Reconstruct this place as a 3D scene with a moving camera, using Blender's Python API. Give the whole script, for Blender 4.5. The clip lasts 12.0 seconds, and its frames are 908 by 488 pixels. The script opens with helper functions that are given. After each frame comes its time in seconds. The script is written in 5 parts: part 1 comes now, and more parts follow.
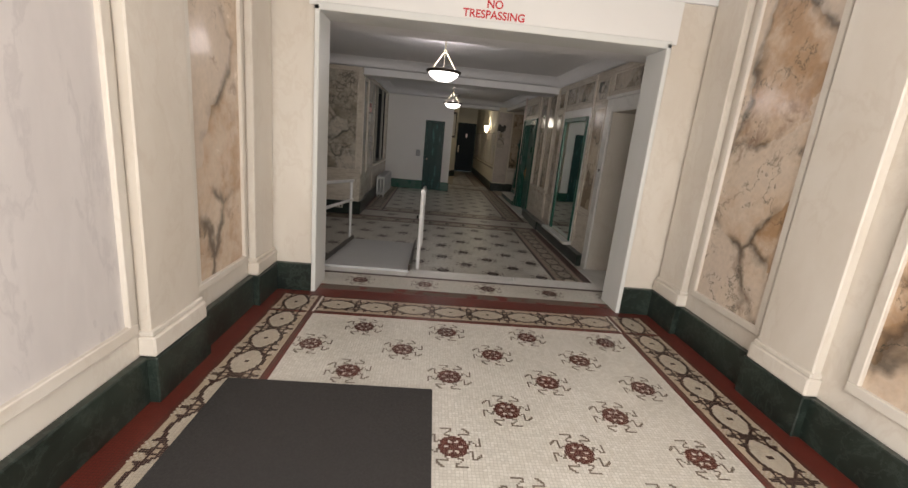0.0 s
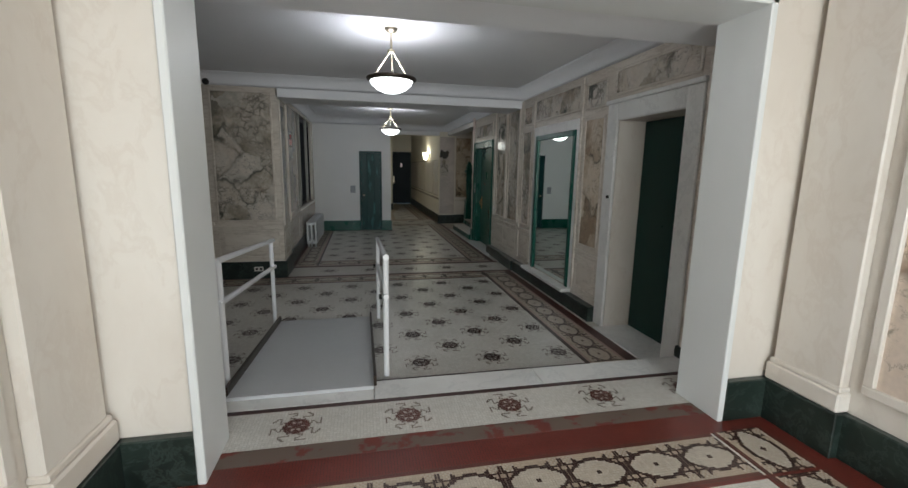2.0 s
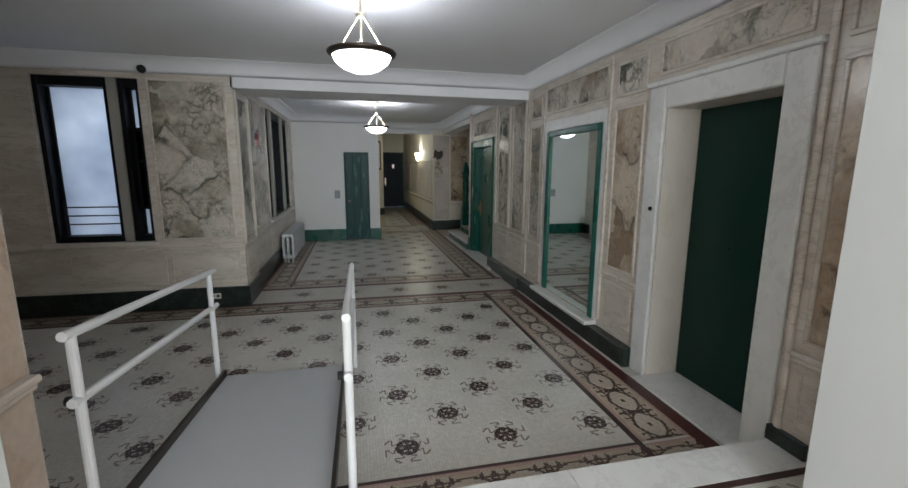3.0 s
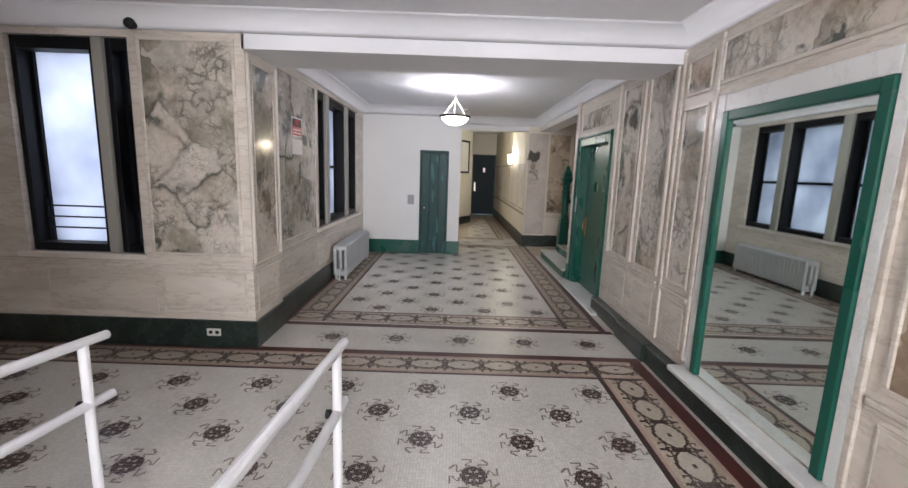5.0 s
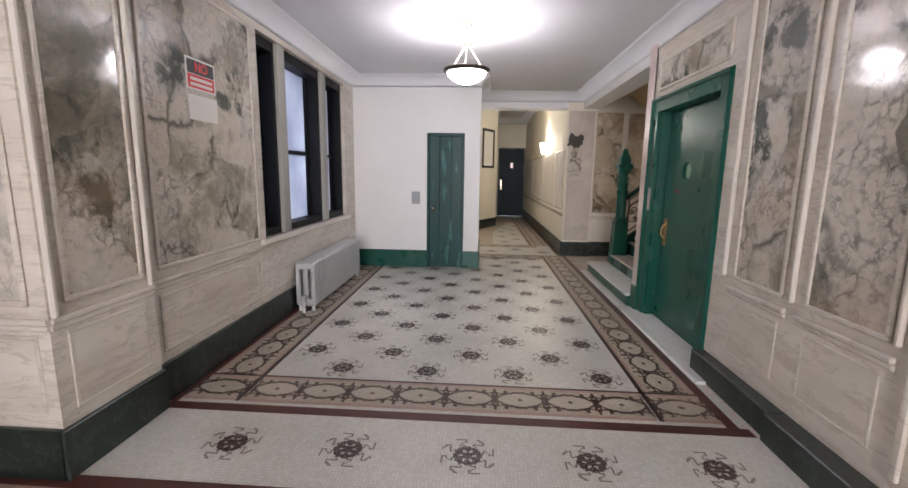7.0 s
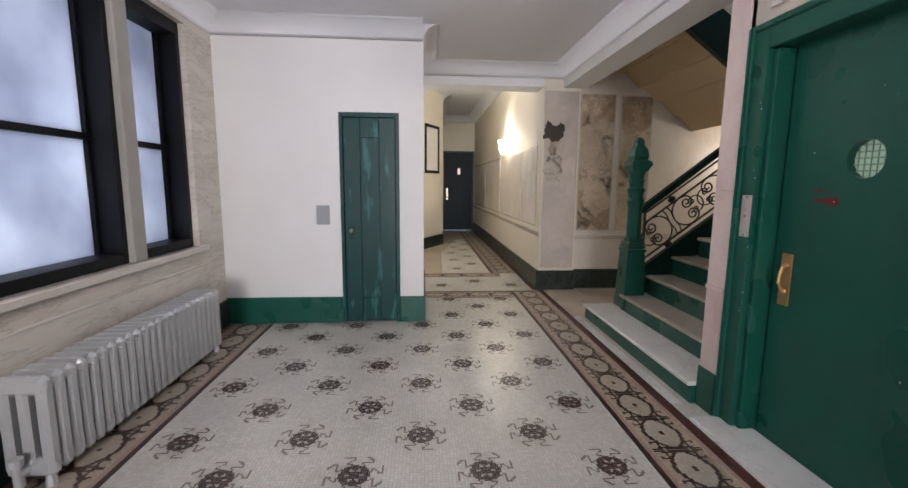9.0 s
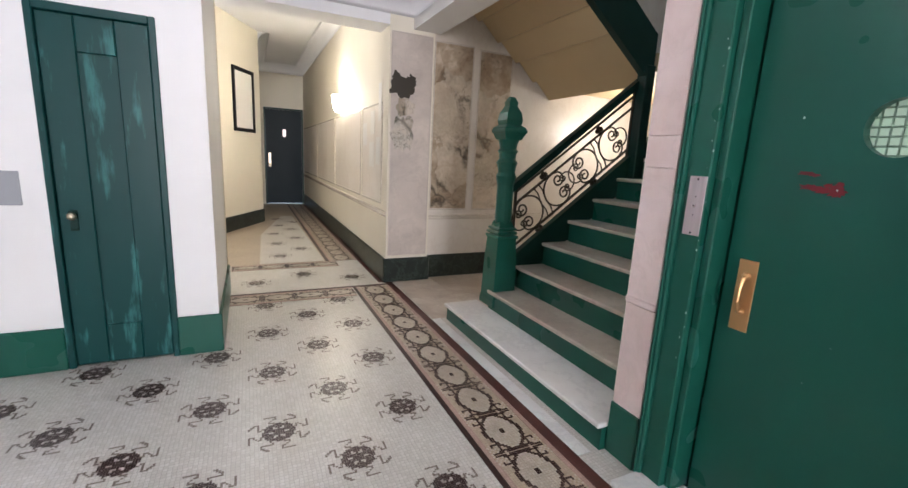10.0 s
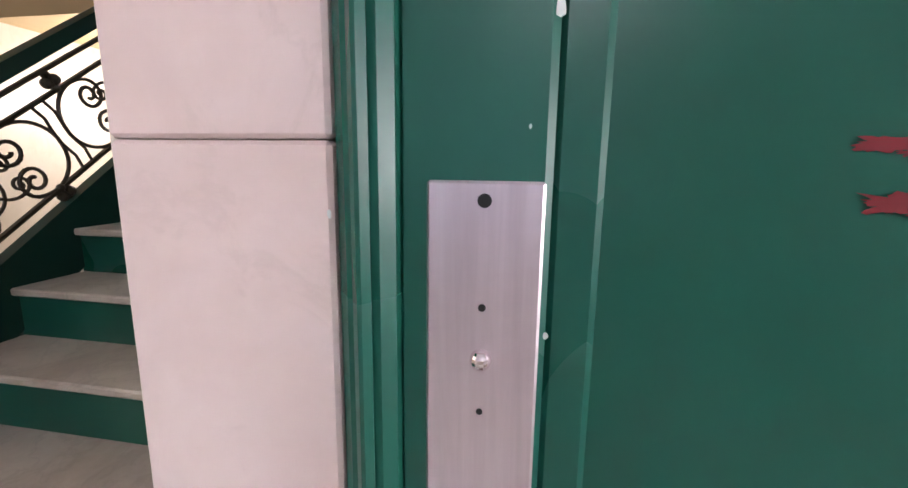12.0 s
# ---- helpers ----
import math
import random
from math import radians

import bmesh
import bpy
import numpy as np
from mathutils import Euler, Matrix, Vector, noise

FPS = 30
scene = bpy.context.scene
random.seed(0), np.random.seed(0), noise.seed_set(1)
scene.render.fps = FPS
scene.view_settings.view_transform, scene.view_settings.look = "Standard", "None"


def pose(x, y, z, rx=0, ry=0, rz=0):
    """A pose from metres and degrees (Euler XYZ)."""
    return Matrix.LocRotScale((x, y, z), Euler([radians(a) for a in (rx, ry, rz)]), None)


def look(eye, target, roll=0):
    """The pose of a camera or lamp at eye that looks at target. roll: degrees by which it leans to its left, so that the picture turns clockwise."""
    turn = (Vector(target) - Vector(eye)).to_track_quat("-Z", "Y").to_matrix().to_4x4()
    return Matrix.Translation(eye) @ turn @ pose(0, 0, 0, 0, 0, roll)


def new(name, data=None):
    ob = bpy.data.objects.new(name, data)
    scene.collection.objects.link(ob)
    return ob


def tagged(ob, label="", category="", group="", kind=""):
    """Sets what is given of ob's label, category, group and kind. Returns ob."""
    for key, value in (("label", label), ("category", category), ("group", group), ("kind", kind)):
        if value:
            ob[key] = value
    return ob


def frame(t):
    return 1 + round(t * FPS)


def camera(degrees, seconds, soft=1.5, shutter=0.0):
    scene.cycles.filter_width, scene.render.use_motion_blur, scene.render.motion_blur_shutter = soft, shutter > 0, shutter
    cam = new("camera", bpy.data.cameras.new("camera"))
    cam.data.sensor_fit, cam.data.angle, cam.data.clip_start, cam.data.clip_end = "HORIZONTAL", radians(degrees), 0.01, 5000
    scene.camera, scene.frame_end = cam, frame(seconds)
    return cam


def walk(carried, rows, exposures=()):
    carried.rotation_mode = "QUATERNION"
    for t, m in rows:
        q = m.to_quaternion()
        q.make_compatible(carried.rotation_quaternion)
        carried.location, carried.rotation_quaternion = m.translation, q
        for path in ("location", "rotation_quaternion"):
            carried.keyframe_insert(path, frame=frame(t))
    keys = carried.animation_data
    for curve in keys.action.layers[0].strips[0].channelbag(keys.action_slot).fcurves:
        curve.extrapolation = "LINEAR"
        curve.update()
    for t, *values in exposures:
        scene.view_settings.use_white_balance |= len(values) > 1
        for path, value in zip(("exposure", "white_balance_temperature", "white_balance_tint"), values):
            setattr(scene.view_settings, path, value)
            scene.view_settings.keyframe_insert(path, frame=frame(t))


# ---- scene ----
cam = camera(93.0, 12.0)
PATH = [
    (0, (-0.017, 0.009, 1.678), (0.111, 1.947, 1.198), 5.5),
    (0.5, (-0.243, 0.294, 1.713), (0.005, 2.225, 1.252), 3.1),
    (1, (-0.278, 0.748, 1.719), (-0.043, 2.687, 1.29), 1.4),
    (1.5, (-0.322, 1.288, 1.715), (0.007, 3.224, 1.335), 1.0),
    (2, (-0.254, 1.795, 1.683), (0.158, 3.722, 1.339), 1.0),
    (2.5, (-0.164, 2.343, 1.71), (0.227, 4.275, 1.367), 0.7),
    (2.7, (-0.114, 2.562, 1.73), (0.312, 4.486, 1.389), 0.4),
    (4.3, (0.317, 4.149, 1.719), (0.748, 6.065, 1.345), 0.1),
    (4.5, (0.354, 4.354, 1.712), (0.607, 6.311, 1.385), 1.0),
    (5, (0.385, 4.765, 1.691), (0.393, 6.738, 1.361), 2.0),
    (5.5, (0.391, 5.16, 1.632), (0.37, 7.125, 1.263), 1.0),
    (6, (0.452, 5.659, 1.448), (0.386, 7.633, 1.135), 0.7),
    (6.5, (0.451, 6.265, 1.477), (0.367, 8.237, 1.153), 1.0),
    (7, (0.54, 6.839, 1.487), (0.417, 8.81, 1.165), 0.9),
    (7.2, (0.572, 7.052, 1.494), (0.435, 9.021, 1.17), 0.9),
    (8.8, (0.511, 9.025, 1.415), (0.601, 11.004, 1.138), 0.8),
    (9, (0.502, 9.237, 1.417), (0.642, 11.213, 1.143), 0.5),
    (9.5, (0.586, 9.83, 1.411), (0.753, 11.798, 1.099), 0.8),
    (10, (0.721, 10.402, 1.389), (1.57, 12.171, 1.001), 3.0),
    (10.5, (1.043, 10.809, 1.386), (2.459, 12.161, 0.978), 1.9),
    (11, (1.421, 11.115, 1.378), (3.188, 11.96, 0.972), 0.6),
    (11.2, (1.575, 11.217, 1.386), (3.434, 11.812, 0.945), 0.8),
    (11.5, (1.797, 11.36, 1.394), (3.709, 11.742, 0.95), 1.4),
    (11.8, (1.980, 11.452, 1.385), (3.908, 11.814, 0.998), 0.9),
    (12, (2.034, 11.500, 1.380), (3.967, 11.840, 1.029), 0.8),
]
walk(cam, [(t, look(eye, target, roll)) for t, eye, target, roll in PATH],
     [(0, -0.37, 7000, 10), (1, -0.3, 6300, 5), (2, -0.12, 6050, 2), (2.5, 0.0, 5950, 1), (4.3, 1.62, 6150, 10), (5.0, 1.50, 6150, 12), (5.5, 1.68, 6150, 12), (6.5, 1.68, 6350, 16), (7.2, 1.65, 6350, 15), (9, 1.65, 6250, 15), (9.5, 1.85, 6150, 13), (10, 2.20, 6100, 14), (10.5, 2.62, 6000, 10), (11, 2.95, 5900, 11), (11.5, 2.90, 5800, 12), (12, 2.62, 6150, 18)])

# ---- world, sun, large lights ----
world = bpy.data.worlds.new("world")
scene.world = world
world.use_nodes = True
wn = world.node_tree
sky = wn.nodes.new("ShaderNodeTexSky")
sky.sky_type, sky.sun_disc = "NISHITA", False
sky.sun_elevation, sky.sun_rotation = radians(48), radians(180)
wn.links.new(sky.outputs[0], wn.nodes["Background"].inputs[0])
wn.nodes["Background"].inputs[1].default_value = 0.1


def lamp(name, kind, m, energy, color, size=0.1, size_y=0.0, angle=0.0):
    data = bpy.data.lights.new(name, kind)
    data.energy, data.color = energy, color
    if kind == "AREA":
        data.size = size
        if size_y:
            data.shape, data.size_y = "RECTANGLE", size_y
    elif kind == "SUN":
        data.angle = angle
    else:
        data.shadow_soft_size = size
    ob = new(name, data)
    ob.matrix_world = m
    return ob


DAY = (0.86, 0.92, 1.0)
WARM = (0.98, 0.95, 1.0)
lamp("sun_light", "SUN", look((0, -20, 22), (0, 0, 0)), 2.0, (1.0, 0.95, 0.88), angle=radians(0.5))
lamp("entrance_daylight", "AREA", look((0.4, -1.05, 1.65), (0.4, 3.0, 1.62)), 182, (1.0, 0.975, 0.96), 2.6, 2.3)
lamp("window_daylight_front", "AREA", look((-2.8, 9.6, 1.8), (-2.8, 8.0, 1.8)), 9.5, DAY, 1.0, 1.9)
lamp("window_daylight_side", "AREA", look((-2.35, 11.9, 1.8), (0, 11.9, 1.8)), 6.8, DAY, 2.4, 1.9)
lamp("pendant_bulb_lobby", "POINT", pose(0.03, 6.02, 2.56), 11.5, WARM, 0.08)
lamp("pendant_bulb_hall", "POINT", pose(0.36, 11.3, 2.56), 10.0, (1.0, 0.96, 0.98), 0.1)
lamp("corridor_bulb", "POINT", pose(1.96, 17.2, 2.28), 9.8, (1.0, 0.92, 0.76), 0.08)
# unseen fill light added to brighten the corridor's left wall; no fixture there
lamp("side_hall_bulb", "POINT", pose(0.4, 16.2, 2.5), 12.5, (1.0, 0.95, 0.86), 0.15)
lamp("stair_bulb", "POINT", pose(5.0, 14.3, 1.85), 8.4, (1.0, 0.90, 0.76), 0.12)


# ---- materials ----
def mat(name, rough=0.5, metal=0.0, color=(0.5, 0.5, 0.5)):
    m = bpy.data.materials.new(name)
    m.use_nodes = True
    b = m.node_tree.nodes["Principled BSDF"]
    b.inputs["Base Color"].default_value = (*color, 1)
    b.inputs["Roughness"].default_value = rough
    b.inputs["Metallic"].default_value = metal
    return m


def N(m, kind, **kw):
    n = m.node_tree.nodes.new(kind)
    for k, v in kw.items():
        if k in n.inputs:
            n.inputs[k].default_value = v
    return n


def L(m, a, b):
    m.node_tree.links.new(a, b)


def B(m):
    return m.node_tree.nodes["Principled BSDF"]


def coords(m, jump=0.0, stretch=(1, 1, 1)):
    """World-size coordinates; each object gets its own piece of the stone."""
    tc, mp = N(m, "ShaderNodeTexCoord"), N(m, "ShaderNodeMapping")
    mp.inputs["Scale"].default_value = stretch
    geo = N(m, "ShaderNodeNewGeometry")
    L(m, geo.outputs["Position"], mp.inputs["Vector"])
    if jump:
        info, mul = N(m, "ShaderNodeObjectInfo"), N(m, "ShaderNodeMath")
        mul.operation = "MULTIPLY"
        mul.inputs[1].default_value = jump
        L(m, info.outputs["Random"], mul.inputs[0])
        comb = N(m, "ShaderNodeCombineXYZ")
        for i in range(3):
            L(m, mul.outputs[0], comb.inputs[i])
        L(m, comb.outputs[0], mp.inputs["Location"])
    return mp.outputs[0]


def ramp(m, fac, stops):
    r = N(m, "ShaderNodeValToRGB")
    el = r.color_ramp.elements
    while len(el) < len(stops):
        el.new(0.5)
    for e, (p, c) in zip(el, stops):
        e.position, e.color = p, (*c, 1)
    L(m, fac, r.inputs[0])
    return r.outputs[0]


def mixc(m, fac, a, b, mode="MIX"):
    n = m.node_tree.nodes.new("ShaderNodeMix")
    n.data_type, n.blend_type = "RGBA", mode
    for sock, v in ((n.inputs[0], fac), (n.inputs[6], a), (n.inputs[7], b)):
        if hasattr(v, "default_value"):
            L(m, v, sock)
        else:
            sock.default_value = v if isinstance(v, float) else (*v, 1)
    return n.outputs[2]


def bump(m, height, strength=0.2, dist=0.005):
    b = N(m, "ShaderNodeBump")
    b.inputs["Strength"].default_value, b.inputs["Distance"].default_value = strength, dist
    L(m, height, b.inputs["Height"])
    L(m, b.outputs[0], B(m).inputs["Normal"])


def warp(m, vec, scale, amount, detail=4):
    n = N(m, "ShaderNodeTexNoise", Scale=scale, Detail=detail, Roughness=0.6)
    L(m, vec, n.inputs["Vector"])
    s = N(m, "ShaderNodeVectorMath")
    s.operation = "MULTIPLY_ADD"
    s.inputs[1].default_value = (amount,) * 3
    L(m, n.outputs["Color"], s.inputs[0])
    L(m, vec, s.inputs[2])
    return s.outputs[0], n


def scaled(m, value, lo, hi, a=0.0, b=1.0):
    n = N(m, "ShaderNodeMapRange")
    for i, x in ((1, lo), (2, hi), (3, a), (4, b)):
        n.inputs[i].default_value = x
    L(m, value, n.inputs[0])
    return n.outputs[0]


def times(m, a, b, op="MULTIPLY"):
    n = N(m, "ShaderNodeMath")
    n.operation = op
    for s, v in ((n.inputs[0], a), (n.inputs[1], b)):
        if hasattr(v, "default_value"):
            L(m, v, s)
        else:
            s.default_value = v
    return n.outputs[0]


def breccia(name, clouds, vein, vein2, cells=2.0, rough=0.22, crackle=0.52, pockets=0.64, tint=(0.42, 0.27, 0.16), crack_scale=3.1, crack_w=0.008, bend=0.65, seams=0.50):
    """Broken marble: large soft clasts, dark seams between some of them, patches of fine rubble and dark pockets."""
    m = mat(name, rough)
    v = coords(m, 37.0)
    w, n1 = warp(m, v, 1.5, bend, 4)
    w, n1 = warp(m, w, 5.0, 0.11, 5)
    vo = N(m, "ShaderNodeTexVoronoi", Scale=cells)
    L(m, w, vo.inputs["Vector"])
    sep = N(m, "ShaderNodeSeparateColor")
    L(m, vo.outputs["Color"], sep.inputs[0])
    cloud = N(m, "ShaderNodeTexNoise", Scale=3.4, Detail=8.0, Roughness=0.62)
    L(m, w, cloud.inputs["Vector"])
    mixed = times(m, times(m, sep.outputs[0], 0.40), times(m, cloud.outputs["Fac"], 0.72), "ADD")
    c = ramp(m, mixed, clouds)
    ve = N(m, "ShaderNodeTexVoronoi", Scale=cells)
    ve.feature = "DISTANCE_TO_EDGE"
    L(m, w, ve.inputs["Vector"])
    reg = N(m, "ShaderNodeTexNoise", Scale=2.0, Detail=3.0)
    L(m, v, reg.inputs["Vector"])
    seam = times(m, scaled(m, ve.outputs["Distance"], 0.006, 0.050, 0.85, 0.0), scaled(m, reg.outputs["Fac"], seams, seams + 0.10, 0.0, 0.9))
    c = mixc(m, seam, c, vein)
    halo = times(m, scaled(m, ve.outputs["Distance"], 0.0, 0.10, 0.30, 0.0), scaled(m, reg.outputs["Fac"], 0.40, 0.62, 0.1, 1.0))
    c = mixc(m, halo, c, vein2)
    w2, _ = warp(m, v, 4.5, 0.30, 6)
    w2, _ = warp(m, w2, 22.0, 0.035, 3)
    vf = N(m, "ShaderNodeTexVoronoi", Scale=cells * 4.6)
    vf.feature = "DISTANCE_TO_EDGE"
    L(m, w2, vf.inputs["Vector"])
    r2 = N(m, "ShaderNodeTexNoise", Scale=2.3, Detail=4.0, Roughness=0.55)
    L(m, w, r2.inputs["Vector"])
    patch = scaled(m, r2.outputs["Fac"], crackle, crackle + 0.13)
    brk = N(m, "ShaderNodeTexNoise", Scale=9.0, Detail=4.0)
    L(m, v, brk.inputs["Vector"])
    rubble = times(m, times(m, scaled(m, vf.outputs["Distance"], 0.02, 0.16, 0.75, 0.0), patch), scaled(m, brk.outputs["Fac"], 0.42, 0.56, 0.25, 1.0))
    small = N(m, "ShaderNodeTexNoise", Scale=16.0, Detail=7.0, Roughness=0.7)
    L(m, w2, small.inputs["Vector"])
    c = mixc(m, times(m, patch, scaled(m, small.outputs["Fac"], 0.52, 0.62, 0.0, 0.6)), c, vein2)
    c = mixc(m, times(m, patch, 0.45), c, clouds[-2][1])
    c = mixc(m, rubble, c, vein2)
    p = N(m, "ShaderNodeTexNoise", Scale=1.9, Detail=7.0, Roughness=0.62)
    L(m, w, p.inputs["Vector"])
    c = mixc(m, scaled(m, p.outputs["Fac"], pockets, pockets + 0.05, 0.0, 0.88), c, vein)
    tn = N(m, "ShaderNodeTexNoise", Scale=1.1, Detail=4.0)
    L(m, w, tn.inputs["Vector"])
    c = mixc(m, scaled(m, tn.outputs["Fac"], 0.56, 0.70, 0.0, 0.45), c, tint)
    crack = N(m, "ShaderNodeTexNoise", Scale=crack_scale, Detail=9.0, Roughness=0.68)
    L(m, w, crack.inputs["Vector"])
    line = ramp(m, crack.outputs["Fac"], [(0.5 - crack_w, (0, 0, 0)), (0.5, (0.85,) * 3), (0.5 + crack_w, (0, 0, 0))])
    c = mixc(m, times(m, line, scaled(m, reg.outputs["Fac"], 0.42, 0.56, 0.1, 1.0)), c, vein)
    fine = N(m, "ShaderNodeTexNoise", Scale=28.0, Detail=5.0)
    L(m, v, fine.inputs["Vector"])
    c = mixc(m, 1.0, c, ramp(m, fine.outputs["Fac"], [(0.3, (0.88, 0.88, 0.88)), (0.7, (1, 1, 1))]), "MULTIPLY")
    L(m, c, B(m).inputs["Base Color"])
    L(m, scaled(m, cloud.outputs["Fac"], 0.3, 0.7, rough * 0.5, rough * 1.15), B(m).inputs["Roughness"])
    bump(m, cloud.outputs["Fac"], 0.06, 0.002)
    return m


def cream(name, a, b, vein, scale=1.6, stretch=(1, 1, 1), rough=0.3, strength=0.5):
    m = mat(name, rough)
    v = coords(m, 23.0, stretch)
    w, n1 = warp(m, v, 1.7, 0.6)
    n = N(m, "ShaderNodeTexNoise", Scale=scale, Detail=6.0, Roughness=0.6)
    L(m, w, n.inputs["Vector"])
    c = ramp(m, n.outputs["Fac"], [(0.35, a), (0.65, b)])
    n2 = N(m, "ShaderNodeTexNoise", Scale=scale * 1.7, Detail=8.0, Roughness=0.65)
    L(m, w, n2.inputs["Vector"])
    f = ramp(m, n2.outputs["Fac"], [(0.47, (0, 0, 0)), (0.5, (strength,) * 3), (0.53, (0, 0, 0))])
    c = mixc(m, f, c, vein)
    L(m, c, B(m).inputs["Base Color"])
    bump(m, n2.outputs["Fac"], 0.08, 0.003)
    return m


def paint(name, color, rough=0.5, lumps=0.15, scale=9.0, wear_glint=None, metal=0.0, wear_glint_from=0.66, stretch=(1, 1, 1)):
    m = mat(name, rough, metal, color)
    v = coords(m, 5.0, stretch)
    n = N(m, "ShaderNodeTexNoise", Scale=scale, Detail=6.0, Roughness=0.6)
    L(m, v, n.inputs["Vector"])
    big = N(m, "ShaderNodeTexNoise", Scale=1.3, Detail=3.0)
    L(m, v, big.inputs["Vector"])
    lo, hi = [c * 0.96 for c in color], [min(c * 1.03, 1) for c in color]
    c = ramp(m, big.outputs["Fac"], [(0.15, lo), (0.85, hi)])
    if wear_glint:
        f = ramp(m, n.outputs["Fac"], [(wear_glint_from, (0, 0, 0)), (wear_glint_from + 0.07, (1, 1, 1))])
        c = mixc(m, f, c, wear_glint)
    L(m, c, B(m).inputs["Base Color"])
    gloss = N(m, "ShaderNodeTexNoise", Scale=scale * 0.5, Detail=2.0)
    L(m, v, gloss.inputs["Vector"])
    L(m, scaled(m, gloss.outputs["Fac"], 0.0, 1.0, rough * 0.8, min(rough * 1.25, 1)), B(m).inputs["Roughness"])
    if lumps:
        bump(m, n.outputs["Fac"], lumps, 0.004)
    return m


def mosaic(name, a, b, joint, size=0.018, rough=0.4):
    m = mat(name, rough)
    v = coords(m)
    vo = N(m, "ShaderNodeTexVoronoi", Scale=1.0 / size, Randomness=0.25)
    vo.feature, vo.voronoi_dimensions = "DISTANCE_TO_EDGE", "2D"
    L(m, v, vo.inputs["Vector"])
    vc = N(m, "ShaderNodeTexVoronoi", Scale=1.0 / size, Randomness=0.25)
    vc.voronoi_dimensions = "2D"
    L(m, v, vc.inputs["Vector"])
    n = N(m, "ShaderNodeTexNoise", Scale=1.4, Detail=6.0, Roughness=0.65)
    L(m, v, n.inputs["Vector"])
    c = ramp(m, n.outputs["Fac"], [(0.3, a), (0.7, b)])
    sep = N(m, "ShaderNodeSeparateColor")
    L(m, vc.outputs["Color"], sep.inputs[0])
    tint = ramp(m, sep.outputs[0], [(0.0, (0.86, 0.85, 0.83)), (1.0, (1, 1, 1))])
    c = mixc(m, 1.0, c, tint, "MULTIPLY")
    e = ramp(m, vo.outputs["Distance"], [(0.02, (1, 1, 1)), (0.09, (0, 0, 0))])
    c = mixc(m, e, c, joint)
    L(m, c, B(m).inputs["Base Color"])
    bump(m, vo.outputs["Distance"], 0.25, 0.002)
    return m


M = {}
M["breccia_peach"] = breccia("breccia_peach", [(0.32, (0.46, 0.29, 0.17)), (0.44, (0.62, 0.47, 0.35)), (0.58, (0.70, 0.58, 0.47)), (0.76, (0.66, 0.55, 0.46))], (0.03, 0.04, 0.033), (0.20, 0.115, 0.08), 1.25, 0.25, 0.57, 0.645, (0.62, 0.42, 0.26), 0.9, 0.006, 0.30, 0.44)
M["breccia_grey"] = breccia("breccia_grey", [(0.36, (0.20, 0.185, 0.145)), (0.46, (0.38, 0.335, 0.265)), (0.54, (0.60, 0.53, 0.445)), (0.68, (0.66, 0.60, 0.53)), (0.82, (0.47, 0.44, 0.38))], (0.04, 0.052, 0.042), (0.11, 0.102, 0.085), 2.2, 0.14, 0.465, 0.592, bend=0.38, seams=0.47)
M["breccia_warm"] = breccia("breccia_warm", [(0.36, (0.30, 0.22, 0.15)), (0.5, (0.52, 0.42, 0.31)), (0.62, (0.66, 0.56, 0.44)), (0.78, (0.50, 0.42, 0.32))], (0.05, 0.05, 0.04), (0.12, 0.09, 0.065), 2.0, 0.25, 0.56, 0.68)
M["lilac"] = cream("lilac_white_marble", (0.58, 0.545, 0.54), (0.71, 0.67, 0.66), (0.43, 0.40, 0.41), 1.0, (1, 1.6, 0.5), 0.32, 0.38)
M["pink_grey"] = cream("grey_pink_marble", (0.47, 0.41, 0.37), (0.67, 0.59, 0.53), (0.36, 0.32, 0.29), 1.5, (1, 1, 1), 0.3, 0.22)
M["tread"] = cream("tread_marble", (0.40, 0.33, 0.27), (0.57, 0.51, 0.44), (0.28, 0.24, 0.20), 2.2, (1, 1, 1), 0.35, 0.3)
M["cream_warm"] = cream("cream_marble_warm", (0.64, 0.58, 0.51), (0.73, 0.685, 0.625), (0.50, 0.41, 0.33), 1.1, (1, 1, 0.6), 0.38, 0.18)
M["cream_grey"] = cream("cream_marble_grey", (0.56, 0.50, 0.43), (0.71, 0.655, 0.58), (0.40, 0.34, 0.28), 1.8, (0.5, 0.5, 2.2), 0.25, 0.5)
M["pink"] = cream("pink_marble", (0.63, 0.50, 0.46), (0.73, 0.61, 0.575), (0.5, 0.40, 0.36), 2.6, (1, 1, 0.8), 0.35, 0.22)
M["white_marble"] = cream("white_marble", (0.64, 0.63, 0.61), (0.74, 0.74, 0.72), (0.42, 0.42, 0.42), 1.6, (1, 1, 1), 0.3, 0.3)
M["green_marble"] = cream("green_black_marble", (0.006, 0.011, 0.009), (0.022, 0.034, 0.028), (0.09, 0.12, 0.105), 2.6, (1, 1, 1), 0.3, 0.3)
M["white_paint"] = paint("white_wall_paint", (0.78, 0.77, 0.76), 0.6, 0.08)
M["ceiling_paint"] = paint("ceiling_paint", (0.80, 0.80, 0.82), 0.8, 0.05)
M["wall_cream"] = paint("cream_wall_paint", (0.74, 0.69, 0.58), 0.6, 0.08)
M["soffit"] = paint("soffit_paint", (0.55, 0.42, 0.24), 0.6, 0.12)
